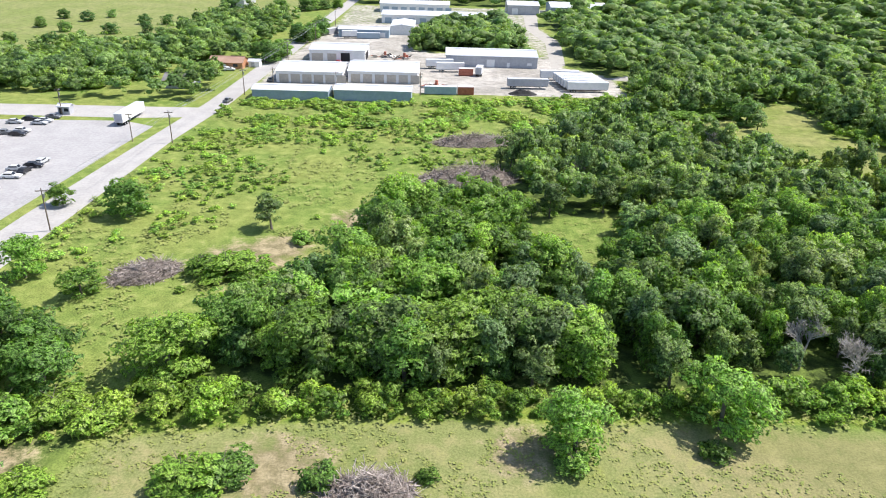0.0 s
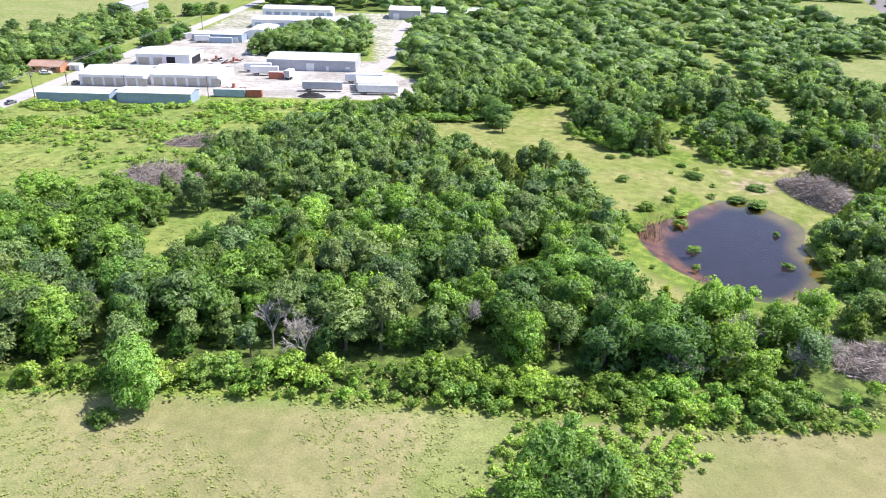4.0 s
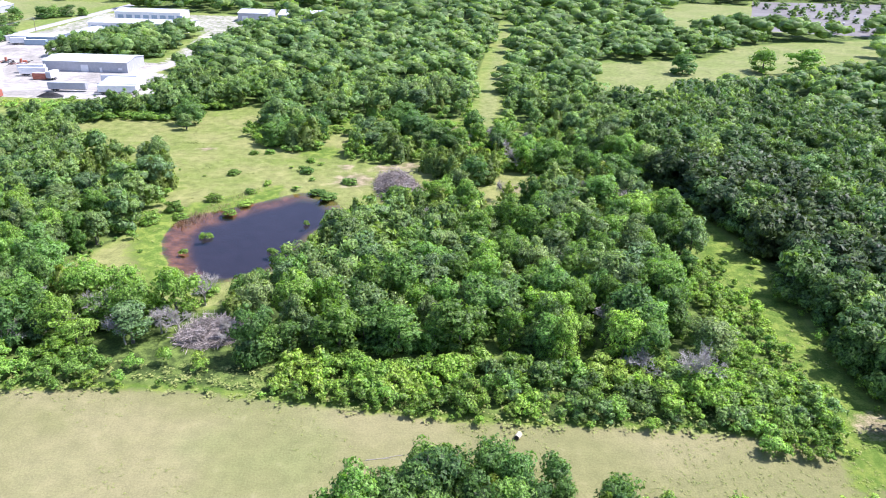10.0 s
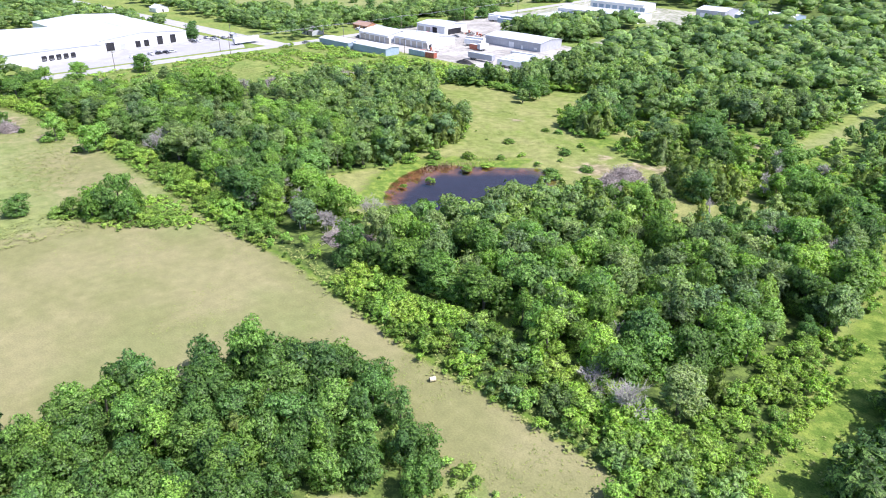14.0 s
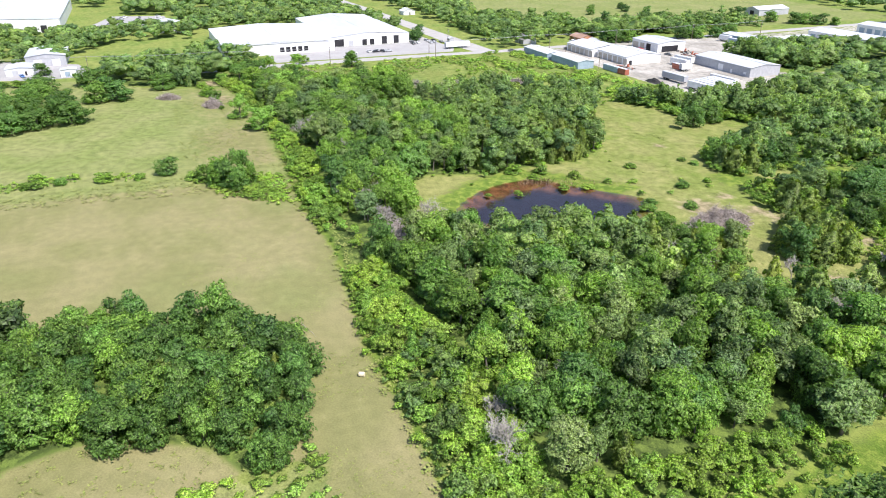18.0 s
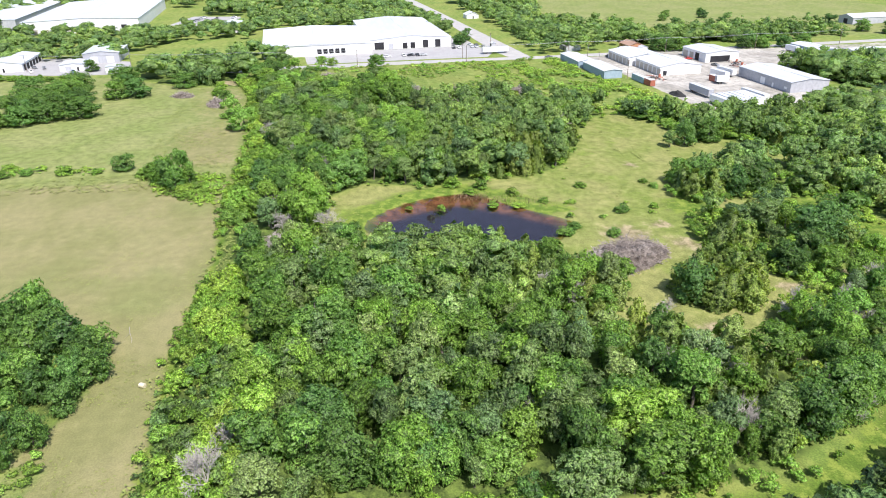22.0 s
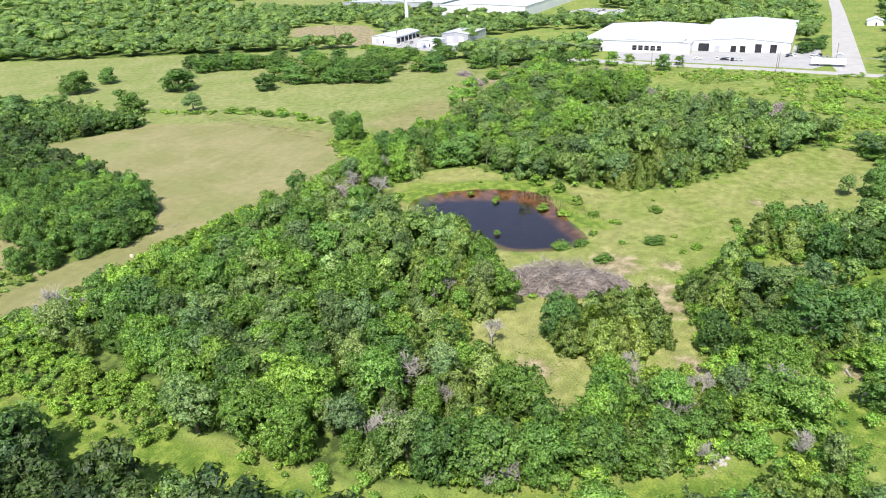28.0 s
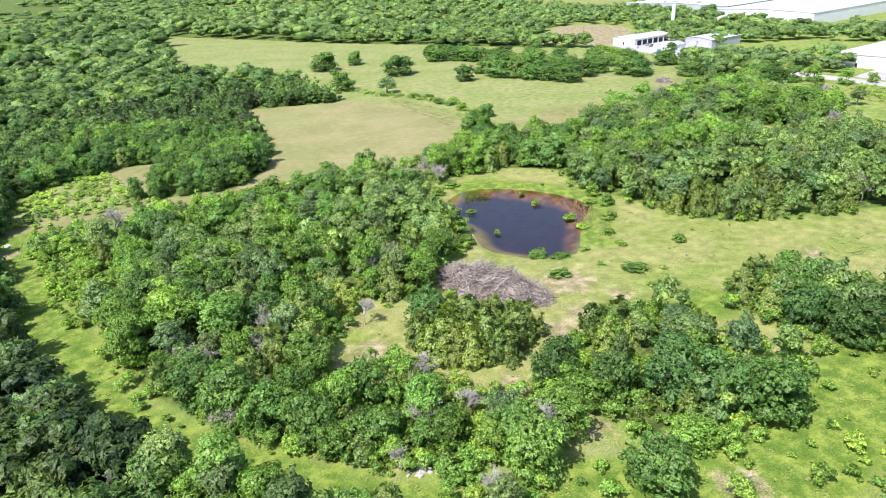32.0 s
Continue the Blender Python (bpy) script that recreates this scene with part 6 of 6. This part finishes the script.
stones(228.4, 207.2, 16, 1.3, "pale broken stones lying at the brush's edge")
stones(204.2, 227.8, 11, 1.0, "pale broken stones beside the grassy track")
stones(226.8, 205.6, 7, 0.8, "few pale stones half hidden in the brush")


def fallen_branch(points, r, label):
    root = tagged(new("fallen_branch"), label, "branch", "fallen branches")
    bm = bmesh.new()
    for i, (a, b) in enumerate(zip(points, points[1:])):
        rod(bm, (*a, r), (*b, r), r * (1 - 0.2 * i), r * (0.8 - 0.2 * i), 6)
    part("stem", bm, DEAD, root)
    (ax, ay), (bx, by) = points[1], points[-1]
    bm = bmesh.new()
    rod(bm, (ax, ay, r), (ax + (bx - ax) * 0.4 + 1.2, ay + (by - ay) * 0.4 - 0.9, 0.5), r * 0.5, r * 0.2, 5)
    part("limb", bm, DEAD, root)


fallen_branch([(187.5, 57.9), (190.0, 58.4), (192.5, 59.2), (194.0, 59.4)], 0.06, "thin pale fallen branch on the mown field")
fallen_branch([(194.0, 236.8), (196.5, 236.2), (199.0, 236.6)], 0.24, "bleached fallen log beside the track")
fallen_branch([(196.5, 224.0), (198.8, 224.8), (200.6, 224.6)], 0.22, "grey fallen log in the brush")
heap("spoil_mound", 30.1, 268.7, 11, 6, 2.0, RUBBER, "dark heap of spoil in the yard")
heap("rubble_heap", 76.6, 300.6, 14, 7, 1.2, CURB, "low pale rubble heap by the trees")


def scrap(x, y, turn, label):
    """Scrap steel: beams, plates and a drum thrown together."""
    root = tagged(new("scrap_pile"), label, "scrap pile")
    root.matrix_basis = pose(x, y, 0, 0, 0, turn)
    pick = random.Random(int(x * 7 + y))
    for _ in range(14):
        bm = bmesh.new()
        a = Vector((pick.uniform(-5, 5), pick.uniform(-2.5, 2.5), pick.uniform(0.15, 1.0)))
        d = Vector((pick.uniform(-1, 1), pick.uniform(-0.6, 0.6), pick.uniform(-0.1, 0.2))).normalized() * pick.uniform(1, 3)
        rod(bm, a - d, a + d, 0.16, 0.16, 4)
        part("beam", bm, pick.choice((RUST, STEEL, RUBBER, POLEWOOD)), root)
    for _ in range(5):
        px, py = pick.uniform(-4, 4), pick.uniform(-2, 2)
        part("crate", boxed(px - 0.9, px + 0.9, py - 0.7, py + 0.7, 0, pick.uniform(0.6, 1.6), bev=0.05), pick.choice((RUST, STEEL, DOOR_TAN)), root)
    bm = bmesh.new()
    rod(bm, (1, 0, 0.2), (1.2, 0.1, 2.6), 0.6, 0.6, 12)
    part("drum", bm, RUST, root)


scrap(-28.7, 335.7, 5, "rusty scrap steel and crates in the yard")
scrap(-19.5, 332.8, 20, "loose scrap beams beside the workshop")
scrap(82.7, 281.3, 40, "dark red scrap metal under the trees")
scrap(-3.9, 276.6, 10, "rusty pallets and scrap by the shed")


silo = tagged(new("silo"), "tall slim white silo beside the factory", "silo")
silo.matrix_basis = pose(-222.3, -97.6, 0)
bm = bmesh.new()
rod(bm, (0, 0, 0), (0, 0, 16.5), 1.5, 1.5, 20)
part("shaft", bm, WALL_WHITE, silo)
bm = bmesh.new()
rod(bm, (0, 0, 16.5), (0, 0, 18.0), 1.6, 0.3, 20)
part("cap", bm, ROOF_GREY, silo)
bm = bmesh.new()
for z in np.arange(0.6, 16, 0.6):
    rod(bm, (1.52, -0.25, z), (1.52, 0.25, z), 0.03, 0.03, 4)
part("ladder", bm, STEEL, silo)


# ---- poles and wires ----
def pole(height, arm, label, name="utility_pole"):
    root = tagged(new(name), label, "pole", "poles along the road")
    bm = bmesh.new()
    rod(bm, (0, 0, -0.3), (0, 0, height), 0.17, 0.1, 10)
    part("post", bm, POLEWOOD, root)
    part("crossarm", boxed(-arm, arm, -0.07, 0.07, height - 0.75, height - 0.55, bev=0.015), POLEWOOD, root)
    for x in (-arm + 0.12, 0.45, arm - 0.12):
        bm = bmesh.new()
        rod(bm, (x, 0, height - 0.55), (x, 0, height - 0.3), 0.06, 0.04, 8)
        part("insulator", bm, WALL_GREY, root)
    bm = bmesh.new()
    rod(bm, (0.28, 0, height - 2.2), (0.28, 0, height - 1.3), 0.2, 0.2, 10)
    part("transformer", bm, STEEL, root)
    return root


LINE = [(-134.4, -110.2), (-119.2, -47.9), (-104.6, 10.2), (-91.8, 70.4), (-80.8, 133.7), (-77.3, 195.8), (-72.1, 255.5), (-68.4, 315.2), (-66.1, 373.3), (-64.3, 430.5)]
place(pole(9.5, 1.2, "weathered wooden utility pole with a crossarm"), [(x, y, 8) for x, y in LINE])
place(pole(8.5, 0.9, "short wooden pole with a lamp arm by the lot"), [(-88.9, 196.3, 10), (-8.6, 262.3, 10), (-63.3, 263.8, 10), (-39.4, 260.2, 10), (-122.1, 222.8, 10)])
for (ax, ay), (bx, by) in zip(LINE, LINE[1:]):
    for off in (-1.05, 0.45, 1.05):
        cu = bpy.data.curves.new("power_line", "CURVE")
        cu.dimensions, cu.bevel_depth, cu.bevel_resolution = "3D", 0.03, 1
        sp = cu.splines.new("POLY")
        sp.points.add(8)
        for i, q in enumerate(sp.points):
            u = i / 8
            q.co = (ax + (bx - ax) * u + off, ay + (by - ay) * u, 9.2 - 4 * 0.7 * u * (1 - u), 1)
        cu.materials.append(STEEL)
        tagged(new("power_line", cu), "thin pale power line between wooden poles", "cable", "power lines")

# ---- small things in the field ----
barrel = tagged(new("feed_barrel"), "cream plastic barrel lying on the mown field", "barrel")
barrel.matrix_basis = pose(210.2, 64.0, 0, 0, 0, 60)
bm = bmesh.new()
rod(bm, (-0.62, 0, 0.46), (0.5, 0, 0.46), 0.42, 0.46, 18)
bmesh.ops.bevel(bm, geom=[e for e in bm.edges if abs(e.verts[0].co.x - e.verts[1].co.x) < 0.01], offset=0.06, segments=2, affect="EDGES")
drum = part("drum", bm, CREAM, barrel)
# flat dark disc stands in for the shade inside the mouth
bm = bmesh.new()
rod(bm, (-0.66, 0, 0.46), (-0.61, 0, 0.46), 0.36, 0.36, 18)
part("open_mouth", bm, DARK, drum)
for x in (-0.25, 0.2):
    bm = bmesh.new()
    rod(bm, (x - 0.03, 0, 0.46), (x + 0.03, 0, 0.46), 0.475, 0.475, 18)
    part("hoop", bm, CREAM, drum)
tub = tagged(new("feed_ring"), "white plastic feed ring lying in the grassy lane", "feed ring")
tub.matrix_basis = pose(266, 62, 0, 0, 0, 20)
bm = bmesh.new()
k = 24
loops = [[bm.verts.new((r * math.cos(2 * math.pi * i / k), r * math.sin(2 * math.pi * i / k), z)) for i in range(k)] for r, z in ((0.82, 0.0), (0.8, 0.22), (0.72, 0.3), (0.56, 0.28), (0.5, 0.06), (0.45, 0.0))]
for a, b in zip(loops, loops[1:]):
    for i in range(k):
        bm.faces.new((a[i], a[(i + 1) % k], b[(i + 1) % k], b[i]))
part("rim", bm, WALL_WHITE, tub)
bm = bmesh.new()
rod(bm, (0, 0, 0.01), (0, 0, 0.05), 0.48, 0.48, 20)
part("basin", bm, DARK, tub)

# ---- reeds ----
def reeds():
    """Brown dead reeds standing in the shallows."""
    vs, fs, ns = [], [], []
    for x, y, r, n in ((131.5, 142.0, 2.6, 260), (132.5, 148.0, 3.2, 360), (136.5, 154.0, 3.4, 420), (140.0, 160.5, 3.2, 360), (144.0, 165.0, 2.6, 220)):
        px, py = x + rng.normal(0, r * 0.6, n), y + rng.normal(0, r * 0.6, n)
        tall = rng.uniform(0.25, 1.05, n)
        a = rng.uniform(0, 6.28, n)
        foot = np.stack([px, py, np.full(n, -0.6)], 1)
        side = np.stack([np.cos(a), np.sin(a), np.zeros(n)], 1) * 0.05
        tip = foot + np.stack([rng.normal(0, 0.3, n), rng.normal(0, 0.3, n), tall + 0.4], 1)
        k = 3 * sum(len(f) for f in fs)
        vs.append(np.stack([foot - side, foot + side, tip], 1).reshape(-1, 3))
        fs.append(np.arange(3 * n).reshape(-1, 3) + k)
        ns.append(np.tile(np.array([0.0, 0.0, 1.0]), (3 * n, 1)))
    tagged(new("reeds", tri_mesh("reeds", np.concatenate(vs), np.concatenate(fs), [REED], normals=np.concatenate(ns))), "dead brown reeds standing in the pond's shallows", "reeds", kind="stuff")


reeds()

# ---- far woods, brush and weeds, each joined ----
for key, mat, label in (("woods", LEAF_WOODS, "dense green woodland canopy stretching into the distance"), ("oak_woods", LEAF_DEEP, "dense dark green oak woodland along the lane"), ("live_oak_woods", LEAF_DARKER, "very dark green oaks massed beside the lane"), ("brush", LEAF_BRUSH, "bright green overgrown brush and saplings"), ("thicket", LEAF_THICKET, "low bright green thicket over the old meadow"), ("weeds", LEAF_WEED, "coarse weeds and grass tufts over the turf")):
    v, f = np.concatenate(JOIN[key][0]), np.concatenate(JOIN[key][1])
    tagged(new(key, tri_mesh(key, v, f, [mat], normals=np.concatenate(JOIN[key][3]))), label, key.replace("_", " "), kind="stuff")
